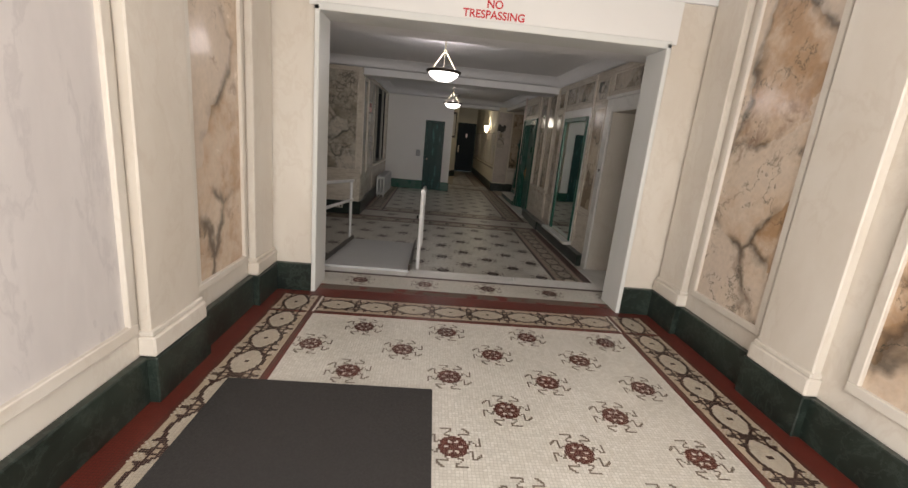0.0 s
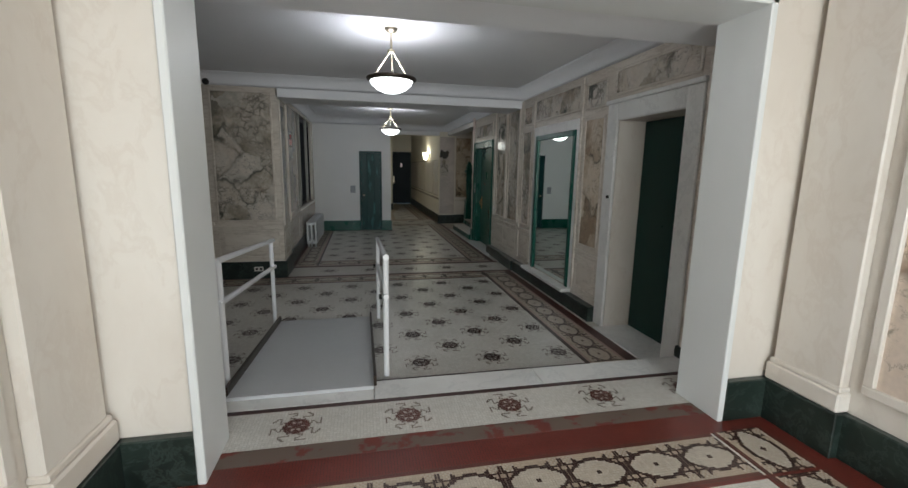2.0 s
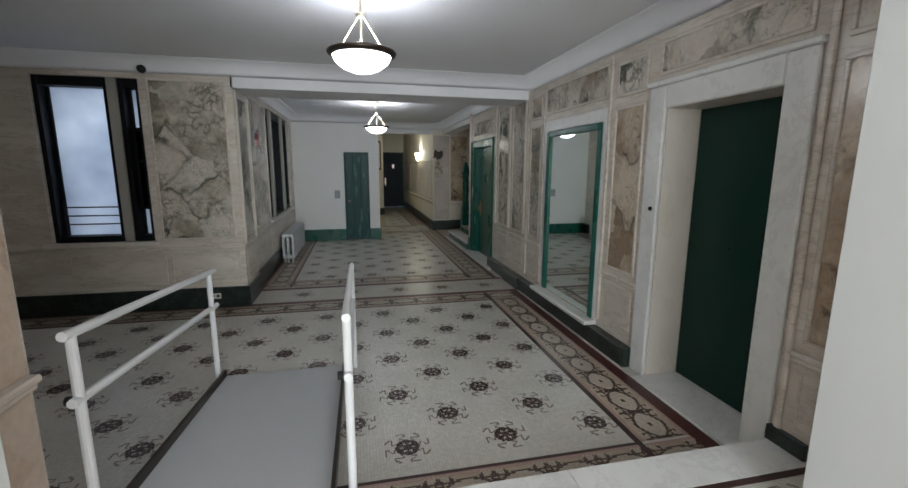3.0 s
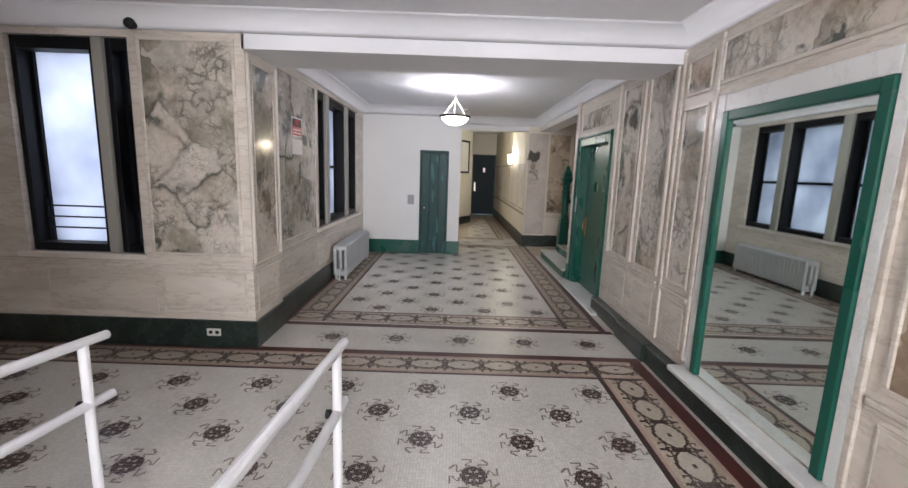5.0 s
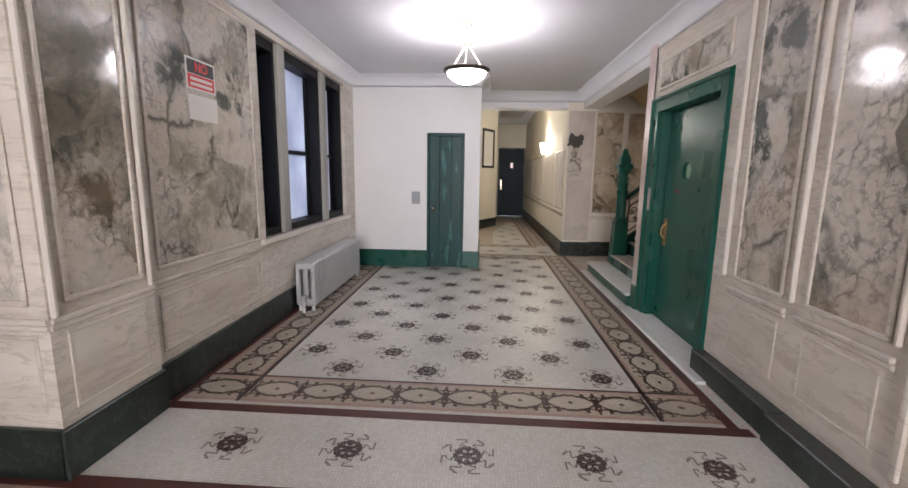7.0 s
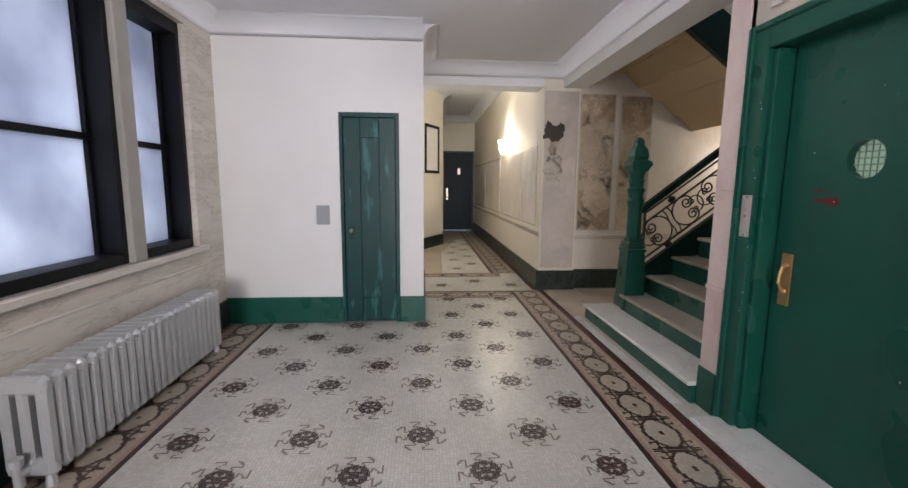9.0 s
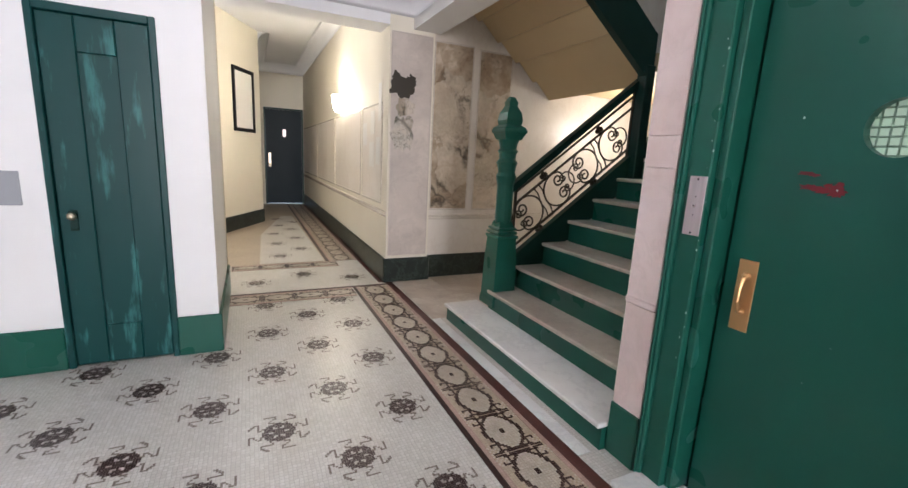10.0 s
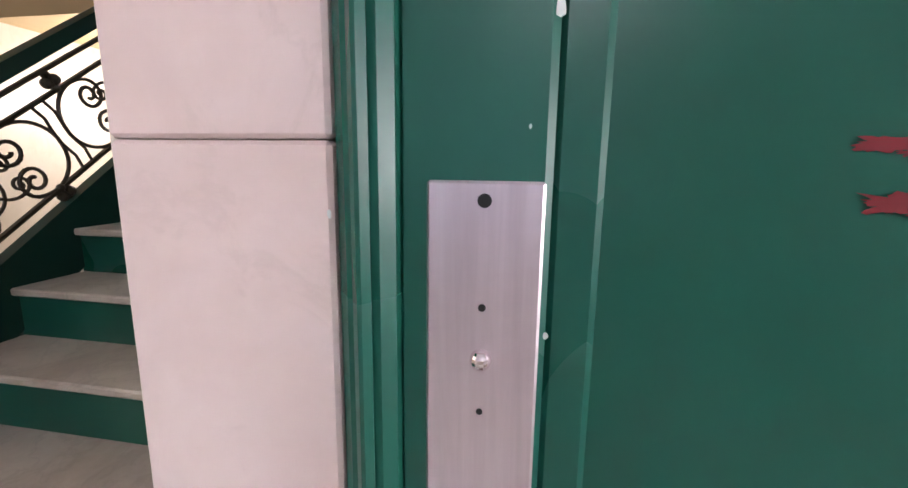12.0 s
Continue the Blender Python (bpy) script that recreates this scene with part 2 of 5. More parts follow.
M["jamb_paint"] = paint("jamb_paint", (0.70, 0.71, 0.70), 0.4, 0.06)
M["green_paint"] = paint("green_gloss_paint", (0.009, 0.084, 0.058), 0.28, 0.0, 5.0)
B(M["green_paint"]).inputs["Specular IOR Level"].default_value = 0.35
M["green_dark"] = paint("dark_green_paint", (0.006, 0.030, 0.023), 0.3, 0.0, 6.0)
# pale vertical streaks: worn paint plus gloss highlights put into the colour
M["teal_worn_glint"] = paint("worn_glint_teal_paint", (0.004, 0.046, 0.044), 0.38, 0.25, 5.0, (0.035, 0.15, 0.14), 0.0, 0.56, (1.6, 1.6, 0.28))
for key in ("teal_worn_glint", "green_dark"):
    B(M[key]).inputs["Specular IOR Level"].default_value = 0.22
M["blue_door"] = paint("blue_black_paint", (0.004, 0.013, 0.020), 0.5, 0.1)
B(M["blue_door"]).inputs["Specular IOR Level"].default_value = 0.25
M["black_paint"] = paint("black_frame_paint", (0.004, 0.0045, 0.006), 0.5, 0.1)
B(M["black_paint"]).inputs["Specular IOR Level"].default_value = 0.25
M["stone_grey"] = paint("grey_mullion_stone", (0.36, 0.35, 0.31), 0.6, 0.1)
M["silver"] = paint("silver_radiator_paint", (0.52, 0.53, 0.54), 0.38, 0.2, 20.0, None, 0.35)
M["rail_white"] = paint("white_rail_paint", (0.72, 0.72, 0.73), 0.35, 0.05)
M["ramp_grey"] = paint("grey_ramp_deck", (0.49, 0.50, 0.51), 0.45, 0.1, 40.0)
M["rubber"] = paint("black_rubber_mat", (0.030, 0.028, 0.028), 0.75, 0.5, 160.0)
M["rubber_black"] = mat("black_rubber", 0.7, 0, (0.01, 0.01, 0.01))
M["plate_grey"] = paint("grey_plate_paint", (0.30, 0.31, 0.33), 0.4, 0.05)
M["iron"] = paint("dark_wrought_iron", (0.03, 0.022, 0.012), 0.4, 0.2, 30.0)
M["steel"] = cream("brushed_steel", (0.56, 0.47, 0.49), (0.70, 0.60, 0.62), (0.5, 0.42, 0.44), 3.0, (2, 14, 0.6), 0.36, 0.05)
B(M["steel"]).inputs["Metallic"].default_value = 0.85
M["brass"] = paint("worn_brass", (0.62, 0.36, 0.16), 0.35, 0.15, 25.0, (0.42, 0.27, 0.14), 0.85)
M["bronze"] = mat("dark_bronze", 0.35, 0.8, (0.06, 0.045, 0.035))
M["nickel"] = mat("aged_nickel", 0.3, 0.9, (0.62, 0.55, 0.42))
M["mirror"] = mat("mirror_glass", 0.02, 1.0, (0.80, 0.86, 0.82))
M["red_band"] = mosaic("red_tesserae", (0.13, 0.022, 0.016), (0.17, 0.032, 0.022), (0.05, 0.02, 0.015), 0.016, 0.35)
M["dark_band"] = mosaic("brown_tesserae", (0.045, 0.020, 0.018), (0.065, 0.028, 0.024), (0.03, 0.02, 0.018), 0.016, 0.35)
M["strip_tess"] = mosaic("red_brown_strip_tesserae", (0.075, 0.021, 0.017), (0.105, 0.030, 0.024), (0.05, 0.02, 0.015), 0.016, 0.35)
M["worn_red"] = paint("worn_red_floor_paint", (0.13, 0.095, 0.075), 0.6, 0.3, 7.0, (0.14, 0.028, 0.02), 0.0, 0.54)
M["white_tess"] = mosaic("white_tesserae", (0.58, 0.56, 0.51), (0.68, 0.66, 0.62), (0.42, 0.40, 0.36), 0.019, 0.33)
M["buff_tess"] = mosaic("buff_tesserae", (0.42, 0.34, 0.25), (0.52, 0.44, 0.34), (0.32, 0.26, 0.2), 0.016, 0.35)
M["cream_tess"] = mosaic("cream_tesserae", (0.50, 0.44, 0.36), (0.60, 0.54, 0.45), (0.36, 0.32, 0.27), 0.016, 0.35)
M["pink_tess"] = mosaic("pink_tesserae", (0.42, 0.28, 0.24), (0.48, 0.34, 0.29), (0.28, 0.2, 0.17), 0.016, 0.35)
M["grey_tess"] = mosaic("grey_brown_tesserae", (0.13, 0.10, 0.08), (0.21, 0.165, 0.13), (0.2, 0.17, 0.14), 0.016, 0.35)
M["dark_inlay"] = mosaic("dark_inlay_tesserae", (0.034, 0.014, 0.012), (0.055, 0.022, 0.018), (0.07, 0.045, 0.04), 0.016, 0.35)
M["hub_red"] = mosaic("red_brown_inlay_tesserae", (0.085, 0.020, 0.015), (0.12, 0.030, 0.022), (0.12, 0.07, 0.05), 0.016, 0.35)
M["red_text"] = mat("red_letters", 0.5, 0, (0.55, 0.02, 0.03))
M["sign_red"] = mat("red_sign_print", 0.4, 0, (0.62, 0.03, 0.03))
M["sign_white"] = mat("white_paper", 0.6, 0, (0.72, 0.70, 0.66))
M["sign_black"] = mat("black_print", 0.5, 0, (0.02, 0.02, 0.02))
M["plastic_white"] = mat("white_plastic", 0.35, 0, (0.7, 0.68, 0.62))
M["hole"] = mat("dark_hole", 0.8, 0, (0.004, 0.004, 0.004))
M["red_smear"] = mat("red_marker_smear", 0.4, 0, (0.17, 0.008, 0.014))
M["flake"] = mat("flaked_paint", 0.5, 0, (0.55, 0.6, 0.57))
M["brick_red"] = paint("red_brick", (0.20, 0.08, 0.06), 0.85, 0.3)
M["far_wall"] = paint("pale_court_wall", (0.62, 0.62, 0.64), 0.8, 0.1)


def frosted():
    m = bpy.data.materials.new("frosted_glass")
    m.use_nodes = True
    t = m.node_tree
    out = t.nodes["Material Output"]
    tr, gl, mx = N(m, "ShaderNodeBsdfTranslucent"), N(m, "ShaderNodeBsdfGlossy"), N(m, "ShaderNodeMixShader")
    v = coords(m, 9.0)
    n = N(m, "ShaderNodeTexNoise", Scale=1.6, Detail=3.0)
    L(m, v, n.inputs["Vector"])
    L(m, ramp(m, n.outputs["Fac"], [(0.3, (0.52, 0.54, 0.62)), (0.7, (0.86, 0.88, 0.94))]), tr.inputs[0])
    gl.inputs["Roughness"].default_value = 0.25
    mx.inputs[0].default_value = 0.06
    L(m, tr.outputs[0], mx.inputs[1]), L(m, gl.outputs[0], mx.inputs[2]), L(m, mx.outputs[0], out.inputs[0])
    return m


M["frosted"] = frosted()


def glow(name, color, strength):
    m = mat(name, 0.3, 0, color)
    B(m).inputs["Emission Color"].default_value = (*color, 1)
    B(m).inputs["Emission Strength"].default_value = strength
    return m


M["bowl"] = glow("glowing_opal_glass", (1.0, 0.96, 0.97), 6.0)
M["sconce"] = glow("glowing_sconce_glass", (1.0, 0.88, 0.62), 12.0)
# porthole pane given its own faint emission instead of light behind it
M["wired"] = glow("glowing_wired_glass", (0.42, 0.56, 0.42), 0.095)
M["button"] = mat("polished_steel_button", 0.12, 1.0, (0.8, 0.72, 0.74))
M["wire"] = paint("grey_green_wire_paint", (0.26, 0.38, 0.28), 0.4, 0.05)


# ---- small builders ----
def mesh_of(name, bm, material):
    me = bpy.data.meshes.new(name)
    bm.to_mesh(me)
    bm.free()
    me.materials.append(material)
    return me


def part(name, bm, material, parent, label="", at=None, smooth=False):
    me = bm if isinstance(bm, bpy.types.Mesh) else mesh_of(name, bm, material)
    if smooth:
        for p in me.polygons:
            p.use_smooth = True
    ob = new(name, me)
    ob.parent = parent
    if at is not None:
        ob.matrix_basis = at
    return tagged(ob, label)


def thing(name, label, category, at=None, group="", kind=""):
    ob = new(name)
    ob.empty_display_size = 0.1
    if at is not None:
        ob.matrix_basis = at
    return tagged(ob, label, category, group, kind)


def setting(name, bm, material, label="", smooth=False):
    me = mesh_of(name, bm, material)
    if smooth:
        for p in me.polygons:
            p.use_smooth = True
    return tagged(new(name, me), label, "", "", "structure")


def box(bm, x0, y0, z0, x1, y1, z1, bevel=0.0):
    x0, x1, y0, y1, z0, z1 = min(x0, x1), max(x0, x1), min(y0, y1), max(y0, y1), min(z0, z1), max(z0, z1)
    if not bevel:
        v = [bm.verts.new(c) for c in ((x0, y0, z0), (x1, y0, z0), (x1, y1, z0), (x0, y1, z0), (x0, y0, z1), (x1, y0, z1), (x1, y1, z1), (x0, y1, z1))]
        for f in ((3, 2, 1, 0), (4, 5, 6, 7), (0, 1, 5, 4), (1, 2, 6, 5), (2, 3, 7, 6), (3, 0, 4, 7)):
            bm.faces.new([v[i] for i in f])
        return bm
    m = Matrix.Translation(((x0 + x1) / 2, (y0 + y1) / 2, (z0 + z1) / 2)) @ Matrix.Diagonal((x1 - x0, y1 - y0, z1 - z0, 1))
    g = bmesh.ops.create_cube(bm, size=1, matrix=m)
    b = min(bevel, (x1 - x0) * 0.45, (y1 - y0) * 0.45, (z1 - z0) * 0.45)
    es = list({e for v in g["verts"] for e in v.link_edges})
    bmesh.ops.bevel(bm, geom=es, offset=b, segments=1, affect="EDGES")
    return bm


def cyl(bm, a, b, r, seg=12, r2=None):
    a, b = Vector(a), Vector(b)
    d = b - a
    m = Matrix.Translation((a + b) / 2) @ d.to_track_quat("Z", "Y").to_matrix().to_4x4()
    bmesh.ops.create_cone(bm, cap_ends=True, segments=seg, radius1=r, radius2=r if r2 is None else r2, depth=d.length, matrix=m)
    return bm


def ball(bm, c, r, u=12, v=8, squash=1.0):
    bmesh.ops.create_uvsphere(bm, u_segments=u, v_segments=v, radius=r, matrix=Matrix.Translation(c) @ Matrix.Diagonal((1, 1, squash, 1)))
    return bm


def lathe(bm, profile, seg=24, at=(0, 0, 0), square=False):
    """A turned solid from (radius, height) pairs."""
    rings = []
    seg = 4 if square else seg
    off = math.pi / 4 if square else 0
    k = math.sqrt(2) if square else 1
    for r, z in profile:
        rings.append([bm.verts.new((at[0] + k * r * math.cos(off + 2 * math.pi * i / seg), at[1] + k * r * math.sin(off + 2 * math.pi * i / seg), at[2] + z)) for i in range(seg)])
    for p, q in zip(rings, rings[1:]):
        for i in range(seg):
            bm.faces.new((p[i], p[(i + 1) % seg], q[(i + 1) % seg], q[i]))
    bm.faces.new(list(reversed(rings[0])))
    bm.faces.new(rings[-1])
    return bm


def tube(bm, pts, r, seg=6):
    pts = [Vector(p) for p in pts]
    rings = []
    for i, p in enumerate(pts):
        d = (pts[min(i + 1, len(pts) - 1)] - pts[max(i - 1, 0)]).normalized()
        side = d.cross(Vector((0, 1, 0)))
        if side.length < 0.05:
            side = d.cross(Vector((1, 0, 0)))
        side.normalize()
        up = side.cross(d)
        rings.append([bm.verts.new(p + r * (side * math.cos(2 * math.pi * k / seg) + up * math.sin(2 * math.pi * k / seg))) for k in range(seg)])
    for a, b in zip(rings, rings[1:]):
        for k in range(seg):
            bm.faces.new((a[k], a[(k + 1) % seg], b[(k + 1) % seg], b[k]))
    bm.faces.new(list(reversed(rings[0])))
    bm.faces.new(rings[-1])
    return bm


def nb():
    return bmesh.new()


class Side:
    """A wall's face: u along the wall, z up, d out of the wall into the room."""

    def __init__(self, axis, pos, sign):
        self.axis, self.pos, self.sign = axis, pos, sign

    def box(self, bm, u0, z0, u1, z1, d0, d1, bevel=0.0):
        a, b = self.pos + self.sign * d0, self.pos + self.sign * d1
        if self.axis == "x":
            return box(bm, a, u0, z0, b, u1, z1, bevel)
        return box(bm, u0, a, z0, u1, b, z1, bevel)

    def at(self, u, z, d=0.0):
        if self.axis == "x":
            return (self.pos + self.sign * d, u, z)
        return (u, self.pos + self.sign * d, z)


def wall(name, side, u0, u1, z0, z1, thick, material, holes=(), label=""):
    """A thick wall with openings (u0, z0, u1, z1) cut through it."""
    bm = nb()
    us = sorted({u0, u1, *[h[0] for h in holes], *[h[2] for h in holes]})
    zs = sorted({z0, z1, *[h[1] for h in holes], *[h[3] for h in holes]})
    for a, b in zip(us, us[1:]):
        start = None
        for c, d in zip(zs, zs[1:]):
            inside = any(h[0] <= a and b <= h[2] and h[1] <= c and d <= h[3] for h in holes)
            if inside and start is not None:
                side.box(bm, a, start, b, c, -thick, 0)
                start = None
            elif not inside and start is None:
                start = c
        if start is not None:
            side.box(bm, a, start, b, z1, -thick, 0)
    return setting(name, bm, material, label)


def panel(owner, side, u0, u1, z0, z1, slab, trim, w=0.028, proud=0.016):
    """A stone slab within a raised moulding."""
    bm = nb()
    side.box(bm, u0 + w, z0 + w, u1 - w, z1 - w, 0, 0.006)
    part("marble_slab", bm, slab, owner)
    bm = nb()
    side.box(bm, u0, z0, u1, z0 + w, 0, proud, 0.005)
    side.box(bm, u0, z1 - w, u1, z1, 0, proud, 0.005)
    side.box(bm, u0, z0 + w, u0 + w, z1 - w, 0, proud, 0.005)
    side.box(bm, u1 - w, z0 + w, u1, z1 - w, 0, proud, 0.005)
    part("panel_moulding", bm, trim, owner)


def baseboard(side, u0, u1, z0, h=0.24, d=0.03, material=None, label=""):
    bm = nb()
    side.box(bm, u0, z0, u1, z0 + h, 0, d, 0.006)
    return setting("baseboard", bm, material or M["green_marble"], label or "dark green veined marble baseboard along the wall")


def cap(owner, side, u0, u1, z, material, d=0.035):
    bm = nb()
    side.box(bm, u0, z - 0.05, u1, z - 0.02, 0, d * 0.6, 0.006)
    side.box(bm, u0, z - 0.02, u1, z + 0.012, 0, d, 0.008)
    part("wainscot_cap", bm, material, owner)


XE, XW, ZC, ZH = 2.30, -1.47, 2.93, 3.45
YS, YT, YJ = 8.6, 13.6, 14.9
WZ = 0.74

# ---- floors ----
bm = nb()
box(bm, -5.0, 4.70, -0.2, 7.0, 25.0, 0.0)
floor = setting("floor", bm, M["white_tess"], "worn white mosaic tile floor of the lobby")
bm = nb()
box(bm, -2.2, -1.5, -0.2, 3.2, 4.0, 0.17)
box(bm, -1.3, 4.0, -0.2, 2.32, 4.47, 0.17)
floor_up = setting("floor", bm, M["white_tess"], "worn white mosaic tile floor of the vestibule, one step up")


def strip(owner, name, material, x0, y0, x1, y1, z, h=0.004):
    bm = nb()
    box(bm, x0, y0, z - 0.01, x1, y1, z + h)
    return part(name, bm, material, owner)


def raster(cells, s, z=0.0):
    """Flat square tesserae at whole-number places."""
    bm = nb()
    for i, j in sorted(cells):
        g = s * 0.47
        v = [bm.verts.new((i * s + dx * g, j * s + dy * g, z)) for dx, dy in ((-1, -1), (1, -1), (1, 1), (-1, 1))]
        bm.faces.new(v)
    return bm


TS = 0.0105


def rosette_cells():
    hub, arms = set(), set()
    for i in range(-10, 11):
        for j in range(-10, 11):
            x, y = i * TS, j * TS
            r, a = math.hypot(x, y), math.atan2(y, x)
            ring = 0.052 < r < 0.076
            dots = min(math.hypot(x - 0.038 * math.cos(k * math.pi / 3), y - 0.038 * math.sin(k * math.pi / 3)) for k in range(6)) < 0.0105
            if ring or (r < 0.056 and not dots and r > 0.010) or r < 0.006:
                hub.add((i, j))
    for k in range(8):
        a0 = k * math.pi / 4 + 0.15
        for q in range(60):
            s = q / 59
            r = 0.078 + 0.072 * s
            a = a0 + 0.24 * math.sin(s * 6.6) + 0.22 * s
            c = (round(r * math.cos(a) / TS), round(r * math.sin(a) / TS))
            if c not in hub:
                arms.add(c)
    return hub, arms


HUB, ARMS = rosette_cells()
HUB_MESH = mesh_of("rosette_hub", raster(HUB, TS), M["dark_inlay"])
HUB_MESH_RED = mesh_of("rosette_hub", raster(HUB, TS), M["hub_red"])
ARM_MESH = mesh_of("rosette_arms", raster(ARMS, TS), M["grey_tess"])


def rosette(x, y, z, owner, turn=0):
    ob = part("rosette", HUB_MESH_RED if owner is floor_up else HUB_MESH, None, owner, "", pose(x, y, z + 0.0012, 0, 0, turn))
    part("rosette_arms", ARM_MESH, None, ob)


def motif_cells(n, w):
    """One repeat of the border: a pointed oval that meets its neighbours in a knot, curled leaves outside it. n cells long, w cells wide."""
    dark, buff = set(), set()
    cx, cy = (n - 1) / 2, (w - 1) / 2
    px, py = 2 / n, 2 / w
    strokes = []
    for k in range(30):
        q = k / 29
        a = -0.6 + 4.4 * q
        r = 0.30 * (1 - 0.55 * q)
        strokes.append((0.70 + r * math.cos(a), 0.72 - r * 0.9 * math.sin(a)))
        strokes.append((1.0 - 0.10 * math.sin(3.1 * q), 0.12 + 0.60 * q))
    for i in range(n):
        for j in range(w):
            u, v = abs((i - cx) / (n / 2)), abs((j - cy) / (w / 2))
            edge = v - 0.66 * max(0.0, math.cos(u * math.pi / 2)) ** 0.80
            if abs(edge) < 0.085 or (u > 0.86 and v < 0.20):
                dark.add((i, j))
            elif edge < 0:
                if math.hypot(u, v) < 0.11:
                    dark.add((i, j))
                else:
                    buff.add((i, j))
            elif any(abs(u - a) < px * 0.62 and abs(v - b) < py * 0.62 for a, b in strokes):
                dark.add((i, j))
            elif (i + j) % 2 and v > 0.5 and u > 0.55:
                buff.add((i, j))
    return dark, buff


def border(owner, x0, y0, x1, y1, z, unit=0.326):
    """A patterned border along its longer side: pink edge lines, dark line, a row of motifs."""
    along_x = (x1 - x0) > (y1 - y0)
    strip(owner, "border_ground", M["buff_tess"], x0, y0, x1, y1, z, 0.0022)
    w = 0.028
    if along_x:
        lines = [(x0, y0, x1, y0 + w), (x0, y1 - w, x1, y1)]
    else:
        lines = [(x0, y0, x0 + w, y1), (x1 - w, y0, x1, y1)]
    for a, b, c, d in lines:
        strip(owner, "border_edge_line", M["hub_red"] if owner is floor_up else M["pink_tess"], a, b, c, d, z, 0.0034)
    length = (x1 - x0) if along_x else (y1 - y0)
    width = ((y1 - y0) if along_x else (x1 - x0)) - 2 * w
    k = max(1, round(length / unit))
    n, wc = round(length / k / 0.0125), round(width / 0.0125)
    key = (n, wc)
    if key not in MOTIFS:
        d, b = motif_cells(n, wc)
        MOTIFS[key] = (mesh_of("border_motif", raster(d, 0.0125), M["dark_inlay"]), mesh_of("border_fill", raster(b, 0.0125), M["cream_tess"]))
    dm, bmesh_fill = MOTIFS[key]
    for q in range(k):
        if along_x:
            at = pose(x0 + length / k * (q + 0.5) - (n - 1) / 2 * 0.0125, y0 + w + 0.006, z + 0.0042)
        else:
            at = pose(x1 - w - 0.006, y0 + length / k * (q + 0.5) - (n - 1) / 2 * 0.0125, z + 0.0042, 0, 0, 90)
        ob = part("border_motif", dm, None, owner, "", at)
        part("border_fill", bmesh_fill, None, ob)


MOTIFS = {}

# vestibule floor
V0 = 0.17
border(floor_up, -0.90, 3.38, 1.72, 3.74, V0)
border(floor_up, -1.27, -1.2, -0.92, 3.36, V0)
border(floor_up, 1.74, -1.2, 2.08, 3.36, V0)
border(floor_up, -1.27, 3.38, -0.92, 3.74, V0)
border(floor_up, 1.74, 3.38, 2.08, 3.74, V0)
strip(floor_up, "dark_line", M["red_band"], -1.27, 3.36, 2.08, 3.38, V0, 0.004)
strip(floor_up, "dark_line", M["red_band"], -0.92, -1.2, -0.90, 3.36, V0, 0.004)
strip(floor_up, "dark_line", M["red_band"], 1.72, -1.2, 1.74, 3.36, V0, 0.004)
strip(floor_up, "red_strip", M["red_band"], -1.60, 3.74, 2.35, 4.06, V0, 0.003)
strip(floor_up, "red_strip", M["red_band"], -1.60, -1.2, -1.27, 3.74, V0, 0.003)
strip(floor_up, "red_strip", M["red_band"], 2.08, -1.2, 2.40, 3.74, V0, 0.003)
strip(floor_up, "worn_strip", M["worn_red"], -1.05, 3.93, 1.90, 4.055, V0, 0.0045)
strip(floor_up, "dark_line", M["dark_band"], -1.3, 4.43, 2.3, 4.468, V0, 0.004)
# lobby floor
border(floor, -4.2, 8.20, 1.66, 8.53, 0)
border(floor, 1.70, 5.065, 2.06, 8.18, 0)
border(floor, 1.70, 4.74, 2.06, 5.04, 0)
border(floor, 1.70, 8.20, 2.06, 8.53, 0)
border(floor, -4.2, 4.74, 1.66, 5.04, 0)
strip(floor, "dark_line", M["dark_band"], -4.2, 8.18, 2.06, 8.20, 0, 0.004)
strip(floor, "dark_line", M["dark_band"], 1.66, 4.76, 1.70, 8.18, 0, 0.004)
strip(floor, "dark_line", M["dark_band"], 1.66, 8.20, 1.70, 8.53, 0, 0.004)
strip(floor, "dark_line", M["dark_band"], -4.2, 5.04, 1.66, 5.065, 0, 0.004)
strip(floor, "dark_strip", M["strip_tess"], -4.2, 8.53, 2.17, 8.62, 0, 0.003)
strip(floor, "dark_strip", M["strip_tess"], 2.06, 4.76, 2.17, 8.53, 0, 0.003)
strip(floor, "dark_strip", M["strip_tess"], -1.44, 9.24, 2.17, 9.32, 0, 0.003)
# hall floor
border(floor, -1.0, 9.36, 1.66, 9.70, 0)
border(floor, 1.70, 9.36, 2.05, 9.70, 0)
border(floor, 1.70, 9.72, 2.05, 14.8, 0)
border(floor, -1.40, 9.36, -1.04, 9.70, 0)
border(floor, -1.40, 9.72, -1.04, 13.56, 0)
strip(floor, "dark_line", M["dark_band"], -1.40, 9.70, 2.05, 9.72, 0, 0.004)
strip(floor, "dark_line", M["dark_band"], -1.04, 9.36, -1.01, 13.56, 0, 0.004)
strip(floor, "dark_line", M["dark_band"], 1.67, 9.36, 1.70, 14.8, 0, 0.004)
strip(floor, "dark_strip", M["strip_tess"], 2.05, 9.32, 2.12, 14.9, 0, 0.003)
strip(floor, "dark_strip", M["strip_tess"], -1.47, 9.32, -1.40, 13.56, 0, 0.003)
